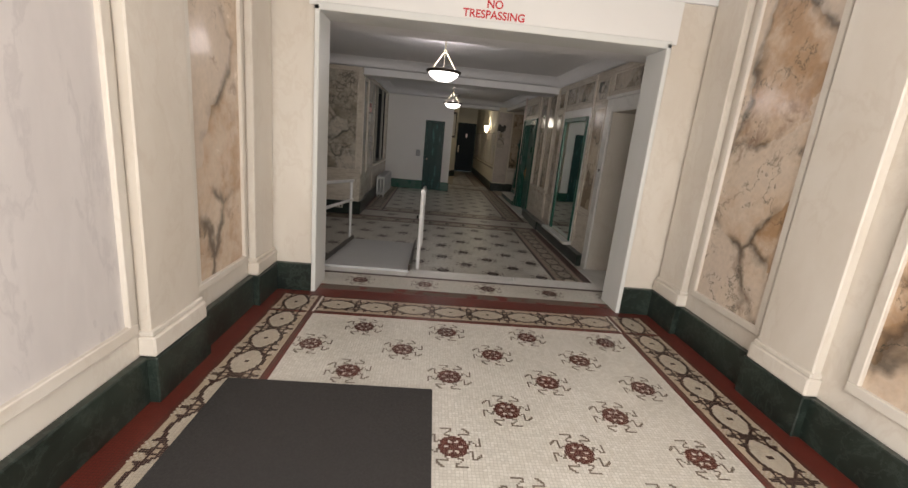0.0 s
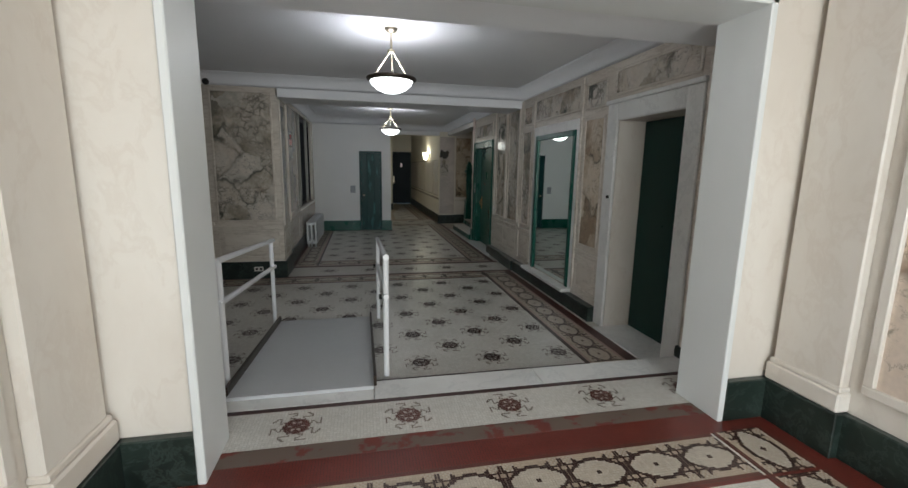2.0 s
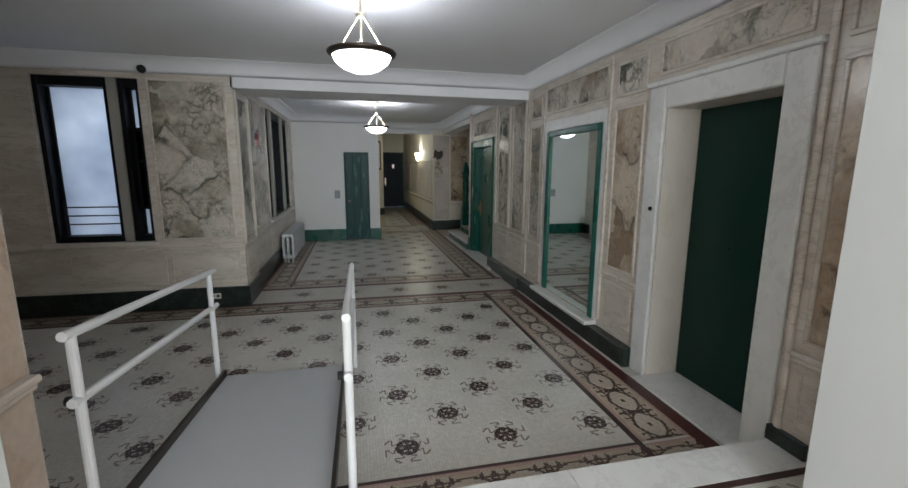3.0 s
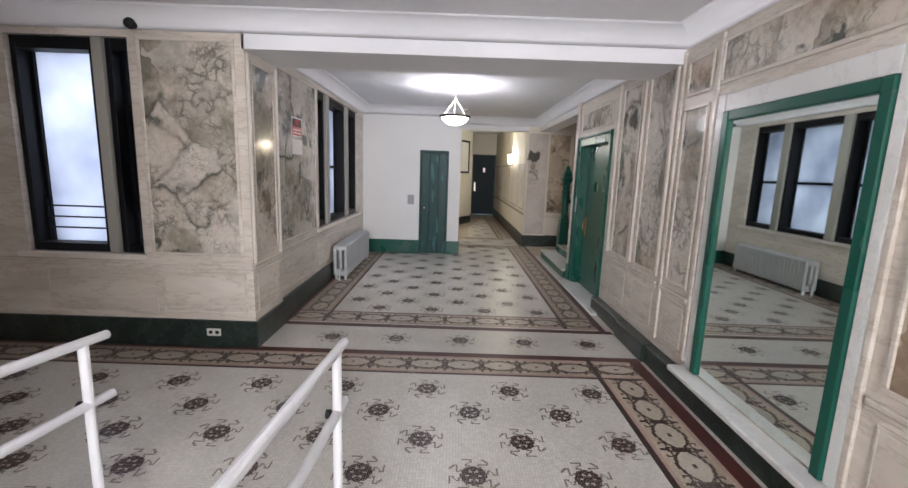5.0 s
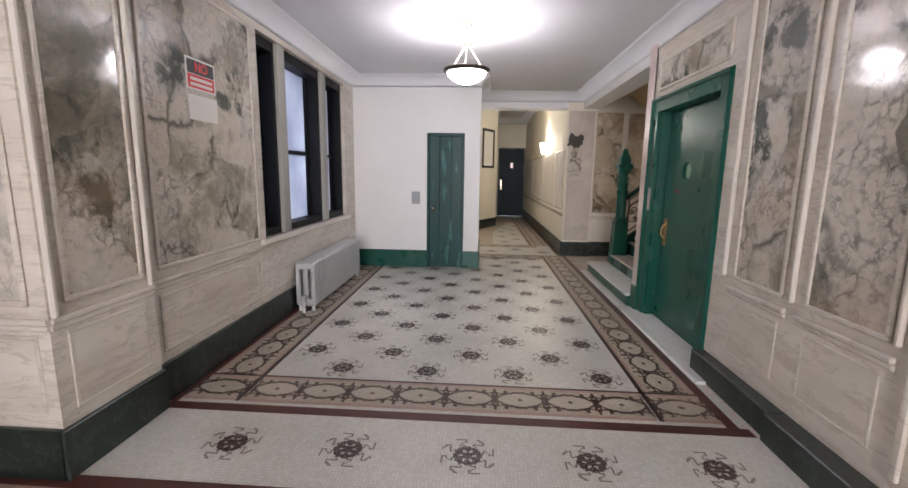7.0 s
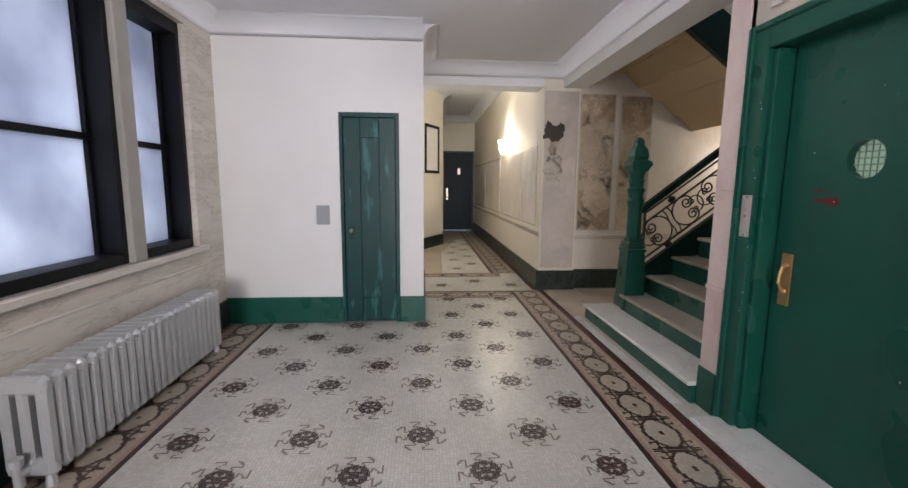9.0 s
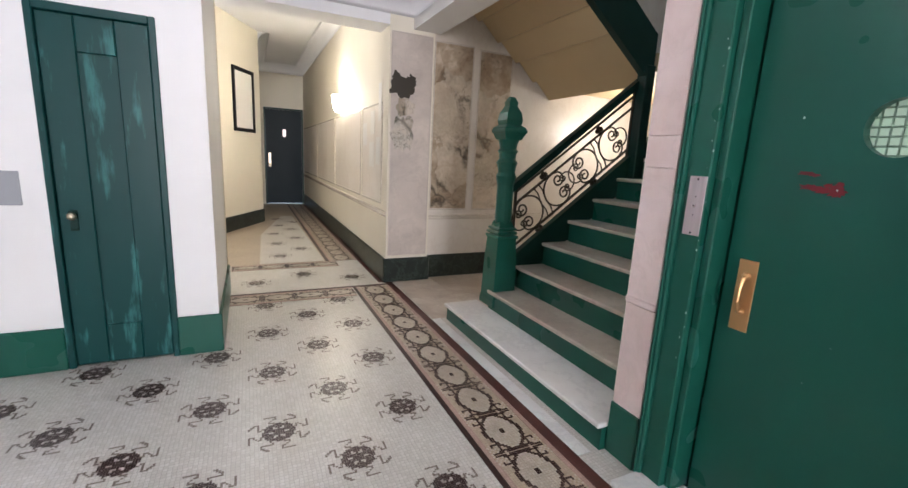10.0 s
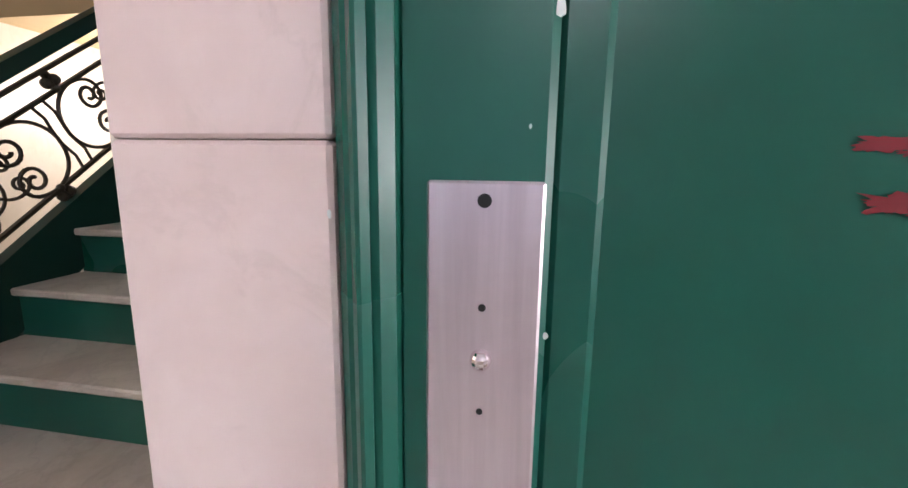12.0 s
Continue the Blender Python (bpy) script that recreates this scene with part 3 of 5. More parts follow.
border(floor, 0.5, 14.52, 1.66, 14.80, 0)
# corridor floor
strip(floor, "dark_line", M["dark_band"], 0.5, 14.8, 2.1, 14.84, 0, 0.004)
border(floor, 0.5, 15.74, 1.7, 15.98, 0)
border(floor, 1.62, 16.0, 1.98, 22.4, 0)
strip(floor, "dark_line", M["dark_band"], 1.58, 16.0, 1.62, 22.4, 0, 0.004)
strip(floor, "dark_strip", M["strip_tess"], 1.98, 14.9, 2.06, 22.4, 0, 0.003)
strip(floor, "border_ground", M["buff_tess"], -0.2, 16.0, 1.58, 22.4, 0, 0.003)
bm = nb()
v = [bm.verts.new((x, y, 0.005)) for x, y in ((0.80, 16.02), (1.57, 16.02), (1.52, 20.2), (1.30, 20.2), (0.86, 18.0))]
bm.faces.new(v)
part("field", bm, M["white_tess"], floor)

for r in range(-12, 11):
    for c in range(-5, 8):
        # vestibule field
        x, y = 0.20 + 0.325 * c, 2.51 + 0.325 * r
        if (r + c) % 2 == 0 and -0.8 < x < 1.62 and -1.1 < y < 3.25:
            rosette(x, y, V0 + 0.001, floor_up)
for r in range(-9, 2):
    for c in range(-15, 6):
        x, y = 0.225 + 0.325 * c, 7.925 + 0.325 * r
        if (r + c) % 2 == 0 and -4.1 < x < 1.6 and 5.1 < y < 8.15:
            rosette(x, y, 0.001, floor)
for r in range(0, 15):
    for c in range(-4, 6):
        x, y = 0.16 + 0.325 * c, 9.90 + 0.325 * r
        if (r + c) % 2 == 0 and -0.95 < x < 1.62 and (y < 13.5 or (x > 0.55 and y < 14.5)):
            rosette(x, y, 0.001, floor)
for k in range(5):
    rosette(-0.80 + 0.65 * k, 8.93, 0.001, floor)
for k in range(5):
    rosette(-0.66 + 0.66 * k, 4.25, V0 + 0.001, floor_up)
for k in range(3):
    rosette(0.75 + 0.5 * k, 15.2 + 0.25 * (k % 2), 0.001, floor)
for r in range(9):
    rosette(1.06 + 0.3 * (r % 2) + (0.12 if r > 5 else 0.0), 16.4 + 0.42 * r, 0.005, floor)

# the step down from the vestibule
bm = nb()
for a, b in ((-1.3, -0.2), (-0.2, 1.0), (1.0, 2.32)):
    box(bm, a + 0.002, 4.47, 0.0, b - 0.002, 4.72, V0 + 0.004, 0.004)
step = setting("step", bm, M["white_marble"], "worn white marble threshold step down to the lobby")

# ---- walls ----
east = Side("x", XE, -1)
west = Side("x", XW, 1)
front = Side("y", YS, -1)
EL = (4.90, 5.85, 2.19)
DR = (10.18, 11.585, 2.245)

wall_east = wall("wall_east", east, 4.0, 8.62, 0, ZC, 0.6, M["cream_grey"], [(EL[0], -0.01, EL[1], EL[2])], "cream marble wall with breccia panels")
wall_east_2 = wall("wall_east", east, 8.62, 11.790, 0, ZC, 0.35, M["cream_grey"], [(DR[0], -0.01, DR[1], DR[2])], "cream marble wall with breccia panels by the hall")
wall_beam = wall("wall_east", Side("x", XE, -1), 11.790, YJ, 2.66, ZC, 0.3, M["white_paint"], (), "white painted beam over the stair opening")
wall_west = wall("wall_west", west, 9.24, YT + 0.2, 0, ZC, 0.45, M["cream_grey"], [(10.72, 0.86, 13.15, 2.71)], "cream marble wall with a triple window")
wall_front = wall("wall_front", front, -5.0, -1.42, 0, ZC, 0.64, M["cream_grey"], [(-3.44, 0.86, -2.40, 2.71)], "cream marble front wall with a window")
wall_closet = wall("wall_closet", Side("y", YT, -1), XW - 0.4, 0.5, 0, ZC, 0.3, M["white_paint"], [(-0.32, -0.01, 0.26, 2.10)], "white painted wall with a narrow closet door")
wall_side = wall("wall_side", Side("x", 0.5, 1), YT + 0.3, 15.0, 0, ZC, 0.2, M["white_paint"])
wall_left = wall("wall_left", Side("x", -4.3, 1), 4.0, 9.0, 0, ZC, 0.2, M["cream_grey"])
wall_back = wall("wall_back", Side("y", 4.76, 1), -4.5, -1.3, 0, ZC, 0.3, M["cream_grey"])
# beam across, between lobby and hall
bm = nb()
box(bm, -1.44, 8.60, 2.65, XE, 9.26, ZC)
setting("beam", bm, M["ceiling_paint"], "white plaster beam across the lobby")
bm = nb()
box(bm, 0.5, YJ, 2.67, 2.05, YJ + 0.35, ZH)
setting("beam", bm, M["ceiling_paint"], "white plaster beam at the corridor's mouth")
bm = nb()
box(bm, -5.0, 3.85, ZC, XE + 0.6, 15.1, ZC + 0.2)
setting("ceiling", bm, M["ceiling_paint"], "white plaster ceiling")
bm = nb()
box(bm, -5.0, 15.1, ZH, XE + 0.6, 25, ZH + 0.2)
setting("ceiling", bm, M["ceiling_paint"], "white plaster ceiling of the corridor")
bm = nb()
box(bm, -2.2, -1.6, 3.3, 3.2, 3.86, 3.5)
setting("ceiling", bm, M["ceiling_paint"], "white plaster vestibule ceiling")


def cove(x0, y0, x1, y1, nx, ny, z=None, r=0.16):
    """A quarter-round plaster cove where wall and ceiling meet; (nx, ny) points into the room."""
    z = ZC if z is None else z
    bm = nb()
    ends = []
    for px, py in ((x0, y0), (x1, y1)):
        ring = [bm.verts.new((px, py, z))]
        for k in range(7):
            a = k / 6 * math.pi / 2
            off, dz = r * (1 - math.sin(a)), r * (1 - math.cos(a))
            ring.append(bm.verts.new((px + nx * off, py + ny * off, z - dz)))
        ends.append(ring)
    n = len(ends[0])
    for k in range(n):
        bm.faces.new((ends[0][k], ends[0][(k + 1) % n], ends[1][(k + 1) % n], ends[1][k]))
    bm.faces.new(ends[0]), bm.faces.new(list(reversed(ends[1])))
    setting("trim", bm, M["ceiling_paint"], "plaster cove under the ceiling", True)


cove(XE, 4.2, XE, 8.6, -1, 0)
cove(XE, 9.26, XE, YJ, -1, 0)
cove(XW, 9.26, XW, YT, 1, 0)
cove(XW, YT, 0.5, YT, 0, -1)
cove(-4.2, YS, XE, YS, 0, -1)
cove(XW, 9.26, XE, 9.26, 0, 1)
cove(0.5, YJ, XE, YJ, 0, -1)
cove(0.5, YT, 0.5, YJ, 1, 0)

# vestibule walls
vl, vr, vb = Side("x", -1.45, 1), Side("x", 2.28, -1), Side("y", 3.88, -1)
wall_vl = wall("wall_vestibule", vl, -1.6, 3.9, 0, 3.4, 0.3, M["cream_warm"], (), "pale marble vestibule wall with breccia panels")
wall_vr = wall("wall_vestibule", vr, -1.6, 3.9, 0, 3.4, 0.3, M["cream_warm"], (), "pale marble vestibule wall with breccia panels by the mat")
wall_vb = wall("wall_vestibule", vb, -1.75, 2.58, 0, 3.4, 0.2, M["cream_warm"], [(-1.05, -0.01, 1.90, 2.62)], "pale marble wall round the wide opening")
bm = nb()
box(bm, -1.10, 3.872, 2.60, 1.95, 3.86, 3.3)
setting("trim", bm, M["white_paint"], "white painted panel over the opening")
bm = nb()
for x0, x1 in ((-1.05, -1.01), (1.86, 1.90)):
    box(bm, x0, 3.83, V0, x1, 4.20, 2.60, 0.006)
box(bm, -1.05, 3.83, 2.56, 1.90, 4.20, 2.62, 0.006)
setting("trim", bm, M["jamb_paint"], "pale painted casing of the wide opening")
# lobby side returns behind the opening
wall_ret = wall("wall_return", Side("x", -1.28, 1), 4.08, 4.72, 0, ZC, 0.3, M["breccia_peach"], (), "breccia marble return wall at the step")
cap(wall_ret, Side("x", -1.28, 1), 4.20, 4.72, WZ + 0.20, M["cream_warm"], 0.05)
bm = nb()
box(bm, -4.3, 4.081, 2.60, XE - 0.001, 4.70, ZC)
setting("beam", bm, M["ceiling_paint"], "white plaster header over the opening")
# street wall with a glazed entrance behind the walker
wall("wall_street", Side("y", -1.2, 1), -1.75, 2.58, 0, 3.4, 0.3, M["cream_warm"], [(-0.9, 0.17, 1.7, 2.9)])


# ---- vestibule details ----
def pilaster(side, u0, u1, z0, z1, d, material, owner):
    bm = nb()
    side.box(bm, u0, z0, u1, z1, 0, d, 0.008)
    part("pilaster", bm, material, owner)
    bm = nb()
    side.box(bm, u0 - 0.02, z0 - 0.0, u1 + 0.02, z0 + 0.11, 0, d + 0.03, 0.01)
    side.box(bm, u0 - 0.01, z0 + 0.11, u1 + 0.01, z0 + 0.14, 0, d + 0.015, 0.006)
    part("pilaster_base", bm, material, owner)


BZ = V0 + 0.26
for sd, own, pf, sn, pn in ((vl, wall_vl, 2.59, 2.63, 2.07), (vr, wall_vr, 2.54, 2.58, 1.95)):
    baseboard(sd, -1.2, 3.85, V0, 0.26, 0.05)
    for a, b in ((2.11, pf), (-0.2, 0.3), (3.45, 3.84)):
        pilaster(sd, a, b, BZ, 3.3, 0.06, M["cream_warm"], own)
        baseboard(sd, a - 0.03, b + 0.03, V0, 0.26, 0.10)
    panel(own, sd, sn, 3.38, BZ + 0.14, 3.1, M["breccia_peach"], M["cream_warm"], 0.05, 0.03)
    panel(own, sd, 0.36, pn, BZ + 0.14, 3.1, M["lilac"] if sd is vl else M["breccia_peach"], M["cream_warm"], 0.06, 0.03)
baseboard(vb, -1.40, -1.05, V0, 0.26, 0.05)
baseboard(vb, 1.90, 2.23, V0, 0.26, 0.05)

# ---- east wall ----
CG = M["cream_grey"]
BR = M["breccia_grey"]
WZ = 0.74


def wain(owner, side, u0, u1, z0=0.24, z1=0.70, inset=0.06, slab=None):
    panel(owner, side, u0 + inset, u1 - inset, z0 + 0.05, z1 - 0.04, slab or CG, CG, 0.018, 0.0075)
    cap(owner, side, u0, u1, WZ, CG, 0.03)


for a, b in ((4.15, 4.66), (6.05, 6.58), (8.10, 8.56)):
    wain(wall_east, east, a, b)
    panel(wall_east, east, a + 0.05, b - 0.05, 0.80, 2.28, M["breccia_warm"] if a < 7 else BR, CG)
    panel(wall_east, east, a + 0.05, b - 0.05, 2.36, 2.66, BR, CG)
panel(wall_east, east, 4.78, 5.96, 2.44, 2.70, BR, CG)
panel(wall_east, east, 6.66, 8.05, 2.38, 2.70, BR, CG)
for a in (4.68, 6.62, 8.07, 8.58):
    bm = nb()
    east.box(bm, a - 0.02, 0.24, a + 0.02, 2.75, 0, 0.022, 0.006)
    part("stile", bm, CG, wall_east)
for a, b in ((8.66, 9.25), (9.33, 9.92)):
    wain(wall_east_2, east, a, b)
    panel(wall_east_2, east, a + 0.04, b - 0.05, 0.80, 2.68, BR, CG)
panel(wall_east_2, east, DR[0] + 0.02, DR[1] - 0.1, 2.33, 2.62, BR, CG)
baseboard(east, 6.03, 8.55, 0, 0.17, 0.10)
baseboard(east, 9.22, 10.14, 0, 0.17, 0.10)
baseboard(east, 8.55, 9.22, 0, 0.17, 0.13)
baseboard(east, 4.5, 4.74, V0, 0.10, 0.03)
# elevator-style door surround
bm = nb()
east.box(bm, 4.72, 0, EL[0], EL[2] + 0.17, 0, 0.03, 0.008)
east.box(bm, EL[1], 0, 6.03, EL[2] + 0.17, 0, 0.03, 0.008)
east.box(bm, EL[0], EL[2], EL[1], EL[2] + 0.17, 0, 0.03, 0.008)
east.box(bm, 4.70, EL[2] + 0.17, 6.05, EL[2] + 0.21, 0, 0.05, 0.008)
part("door_surround", bm, M["white_marble"], wall_east)
bm = nb()
east.box(bm, EL[0], -0.005, EL[1], 0.015, -0.3, 0.12, 0.004)
part("door_sill", bm, M["white_marble"], wall_east)
bm = nb()
east.box(bm, EL[1] - 0.006, 0.0, EL[1] + 0.001, EL[2], -0.29, 0.0)
east.box(bm, EL[0] - 0.001, 0.0, EL[0] + 0.006, EL[2], -0.29, 0.0)
part("door_reveal", bm, M["cream_warm"], wall_east)


def flush_door(name, side, u0, u1, z1, d, material, label, hinge_low=True):
    t = thing(name, label, "door", kind="structure")
    bm = nb()
    side.box(bm, u0, 0.01, u1, z1, -d - 0.045, -d, 0.004)
    part("door_leaf", bm, material, t)
    return t


d1 = flush_door("door_1", east, EL[0], EL[1], EL[2], 0.30, M["green_dark"], "dark green painted steel door in a marble surround")
bm = nb()
east.box(bm, EL[0] + 0.03, 1.62, EL[0] + 0.10, 1.74, -0.30, -0.285, 0.003)
part("label_plate", bm, M["plastic_white"], d1)
bm = nb()
ball(bm, east.at(EL[0] + 0.07, 1.22, -0.25), 0.025)
cyl(bm, east.at(EL[0] + 0.07, 1.22, -0.30), east.at(EL[0] + 0.07, 1.22, -0.25), 0.012)
part("door_knob", bm, M["nickel"], d1, smooth=True)
bm = nb()
cyl(bm, east.at(5.91, 1.42, 0.03), east.at(5.91, 1.42, 0.045), 0.016)
call = thing("call_button", "small dark round button on the marble door surround", "button")
part("button_cap", bm, M["hole"], call)

# mirror
mr = thing("mirror", "tall green-framed mirror on the marble wall above a marble ledge", "mirror")
MY0, MY1, MZ0, MZ1, FW = 6.71, 7.93, 0.215, 2.175, 0.07
bm = nb()
east.box(bm, MY0 + FW, MZ0 + FW * 0.2, MY1 - FW, MZ1 - FW, 0.002, 0.010)
part("mirror_glass", bm, M["mirror"], mr)
for n, a in (("side_rail", (MY0, MZ0, MY0 + FW, MZ1)), ("side_rail", (MY1 - FW, MZ0, MY1, MZ1)), ("top_rail", (MY0 + FW, MZ1 - FW, MY1 - FW, MZ1))):
    bm = nb()
    east.box(bm, *a, 0, 0.035, 0.008)
    part(n, bm, M["green_paint"], mr)
bm = nb()
east.box(bm, 6.64, 0.17, 8.06, 0.215, 0, 0.14, 0.008)
part("ledge", bm, M["white_marble"], wall_east)
bm = nb()
east.box(bm, 6.64, 0.215, MY0, 2.30, 0, 0.02, 0.006)
east.box(bm, MY1, 0.215, 8.03, 2.30, 0, 0.02, 0.006)
east.box(bm, MY0, MZ1, MY1, 2.30, 0, 0.02, 0.006)
part("mirror_surround", bm, M["white_marble"], wall_east)

# ---- front wall and pier ----
panel(wall_front, front, -2.32, -1.50, 0.86, 2.72, BR, CG)
cap(wall_front, front, -5.0, -1.42, 0.79, CG, 0.02)
panel(wall_front, front, -3.3, -2.30, 0.32, 0.72, CG, CG, 0.02, 0.0075)
panel(wall_front, front, -2.25, -1.48, 0.32, 0.72, CG, CG, 0.02, 0.0075)
baseboard(front, -4.2, -1.40, 0, 0.26, 0.03)
pier = Side("x", -1.42, 1)
baseboard(pier, 8.57, 9.24, 0, 0.26, 0.03)
baseboard(west, 9.24, YT, 0, 0.26, 0.025)
cap(wall_front, pier, 8.6, 9.24, 0.79, CG, 0.02)
panel(wall_front, pier, 8.68, 9.16, 0.86, 2.58, BR, CG)
panel(wall_front, pier, 8.68, 9.16, 0.32, 0.72, CG, CG, 0.02, 0.0075)
panel(wall_west, west, 9.34, 10.60, 0.86, 2.70, BR, CG)
panel(wall_west, west, 9.34, 10.54, 0.32, 0.70, CG, CG, 0.02, 0.0075)
panel(wall_west, west, 10.60, 13.3, 0.32, 0.70, CG, CG, 0.02, 0.0075)
cap(wall_west, west, 9.24, 10.62, 0.79, CG, 0.02)
baseboard(Side("y", YT, -1), XW, -0.32, 0, 0.27, 0.02, M["green_paint"], "green painted baseboard of the white wall")
baseboard(Side("y", YT, -1), 0.26, 0.52, 0, 0.27, 0.02, M["green_paint"], "green painted baseboard of the white wall")
baseboard(Side("x", 0.5, 1), YT, 15.0, 0, 0.27, 0.02, M["green_paint"], "green painted baseboard of the white wall")


# ---- windows ----
def window_unit(name, side, lights, z0, z1, label, sill_u, bars_at=None):
    """lights: (u0, u1); stone mullions stand between them."""
    t = thing(name, label, "window", kind="structure")
    for i, (a, b) in enumerate(lights):
        fr = nb()
        e = 0.045 if side is west else 0.05
        dd = 0.02 if side is west else 0.0
        for q in ((a, z0, a + e, z1), (b - e, z0, b, z1), (a + e, z0, b - e, z0 + 0.07), (a + e, z1 - 0.10, b - e, z1)):
            side.box(fr, *q, -0.30 - dd, -0.05, 0.004)
        f = part("window_frame", fr, M["black_paint"], t)
        zm = z0 + (z1 - z0) * 0.455
        cuts = bars_at[i] if bars_at else (zm,)
        bars = nb()
        for zc in cuts:
            side.box(bars, a + e, zc - 0.022, b - e, zc + 0.022, -0.24 - dd, -0.16 - dd, 0.003)
        for q in ((a + e, z0 + 0.07, a + e + 0.03, z1 - 0.10), (b - e - 0.03, z0 + 0.07, b - e, z1 - 0.10)):
            side.box(bars, *q, -0.23 - dd, -0.17 - dd, 0.003)
        part("sash", bars, M["black_paint"], f)
        zs = [z0 + 0.07, *cuts, z1 - 0.10]
        for c, d in zip(zs, zs[1:]):
            gl = nb()
            side.box(gl, a + e + 0.028, c, b - e - 0.028, d, -0.205 - dd, -0.199 - dd)
            part("pane", gl, M["frosted"], f)
    for (a, b), (c, d) in zip(lights, lights[1:]):
        mb = nb()
        side.box(mb, b, z0, c, z1, -0.32 - dd, -0.01, 0.006)
        part("mullion", mb, M["stone_grey"], t)
    sb = nb()
    side.box(sb, sill_u[0], z0 - 0.05, sill_u[1], z0, -0.25, 0.04, 0.006)
    part("window_sill", sb, M["cream_warm"], t)
    return t


window_unit("window_1", front, [(-3.44, -2.72), (-2.63, -2.40)], 0.86, 2.71, "black-framed frosted sash window with a stone mullion", (-3.52, -2.36), ((), (2.16, 1.80, 1.25)))
window_unit("window_2", west, [(10.72, 11.15), (11.30, 12.31), (12.45, 13.15)], 0.86, 2.71, "triple black-framed frosted sash window above the radiator", (10.62, 13.25))
gd = thing("window_guard", "low black metal guard bars inside the front window", "window guard")
for zz in (1.06, 1.16, 1.26):
    gb = nb()
    cyl(gb, front.at(-3.39, zz, -0.15), front.at(-2.78, zz, -0.15), 0.008, 8)
    part("bar", gb, M["black_paint"], gd)
for uu in (-3.38, -2.80):
    gb = nb()
    front.box(gb, uu, 0.86, uu + 0.015, 1.32, -0.16, -0.145)
    part("upright", gb, M["black_paint"], gd)
bm = nb()
box(bm, -7, 10.2, -1, -6, 10.6, 6)
box(bm, -6.0, 9.5, -1, -5.8, 14.5, 6)
tagged(setting("backdrop", bm, M["far_wall"], "pale wall of the light court outside"), kind="structure")

# ---- closet door ----
cd = thing("door_2", "narrow teal panelled closet door, chips and gloss highlights in its paint colour", "door", kind="structure")
cs = Side("y", YT, -1)
bm = nb()
cs.box(bm, -0.32, 0.0, -0.285, 2.10, -0.1, 0.015, 0.004)
cs.box(bm, 0.225, 0.0, 0.26, 2.10, -0.1, 0.015, 0.004)
cs.box(bm, -0.285, 2.055, 0.225, 2.10, -0.1, 0.015, 0.004)
part("door_frame", bm, M["teal_worn_glint"], cd)
leaf = nb()
cs.box(leaf, -0.283, 0.01, 0.223, 2.053, -0.06, -0.022)
for q in ((-0.283, 0.01, -0.12, 2.053), (0.06, 0.01, 0.223, 2.053), (-0.12, 0.01, 0.06, 0.26), (-0.12, 1.86, 0.06, 2.053)):
    cs.box(leaf, *q, -0.022, -0.004, 0.006)
part("door_leaf", leaf, M["teal_worn_glint"], cd)
bm = nb()
cs.box(bm, -0.235, 0.86, -0.195, 0.98, -0.004, 0.002, 0.002)
part("lock_plate", bm, M["green_dark"], cd)
bm = nb()
ball(bm, cs.at(-0.215, 0.95, 0.035), 0.024)
cyl(bm, cs.at(-0.215, 0.95, 0.0), cs.at(-0.215, 0.95, 0.035), 0.010)
part("door_knob", bm, M["nickel"], cd, smooth=True)
bp = thing("blank_wall_plate", "small grey blank metal plate on the white wall", "wall plate")
bm = nb()
cs.box(bm, -0.56, 1.01, -0.43, 1.20, 0, 0.006, 0.002)
part("plate", bm, M["plate_grey"], bp)


# ---- radiator ----
def radiator(x0, x1, y0, y1, h, n):
    t = thing("radiator", "silver-painted cast iron column radiator under the window", "radiator", pose((x0 + x1) / 2, (y0 + y1) / 2, 0))
    w = (x1 - x0) / 2
    pitch = (y1 - y0) / n
    def column(x):
        bm = nb()
        box(bm, x - 0.026, -pitch * 0.40, 0.08, x + 0.026, pitch * 0.40, h - 0.04, 0.012)
        return mesh_of("column", bm, M["silver"])

    def header_of(z):
        bm = nb()
        box(bm, -w, -pitch * 0.46, z - 0.045, w, pitch * 0.46, z + 0.045, 0.022)
        return mesh_of("header", bm, M["silver"])

    middle, outer, ends = column(0), [column(-w + 0.028), column(w - 0.028)], [header_of(0.10), header_of(h - 0.045)]
    for k in range(n):
        sec = part("section", middle, None, t, "", pose(0, y0 + pitch * (k + 0.5) - (y0 + y1) / 2, 0))
        for me in outer:
            part("column", me, None, sec)
        for me in ends:
            part("header", me, None, sec)
    for k in (0, n - 1):
        for sx in (-w + 0.04, w - 0.04):
            bm = nb()
            cyl(bm, (sx, y0 + pitch * (k + 0.5) - (y0 + y1) / 2, 0), (sx, y0 + pitch * (k + 0.5) - (y0 + y1) / 2, 0.09), 0.024, 8, 0.018)
            part("foot", bm, M["silver"], t)
    bm = nb()
    yy = y0 - (y0 + y1) / 2 - 0.05
    cyl(bm, (0, yy, 0), (0, yy, 0.16), 0.016, 10)
    cyl(bm, (0, yy, 0.11), (0, yy + 0.06, 0.11), 0.02, 10)
    cyl(bm, (0, yy, 0.16), (0, yy, 0.19), 0.03, 10)
    part("valve", bm, M["silver"], t)


radiator(-1.42, -1.20, 11.18, 12.88, 0.54, 24)


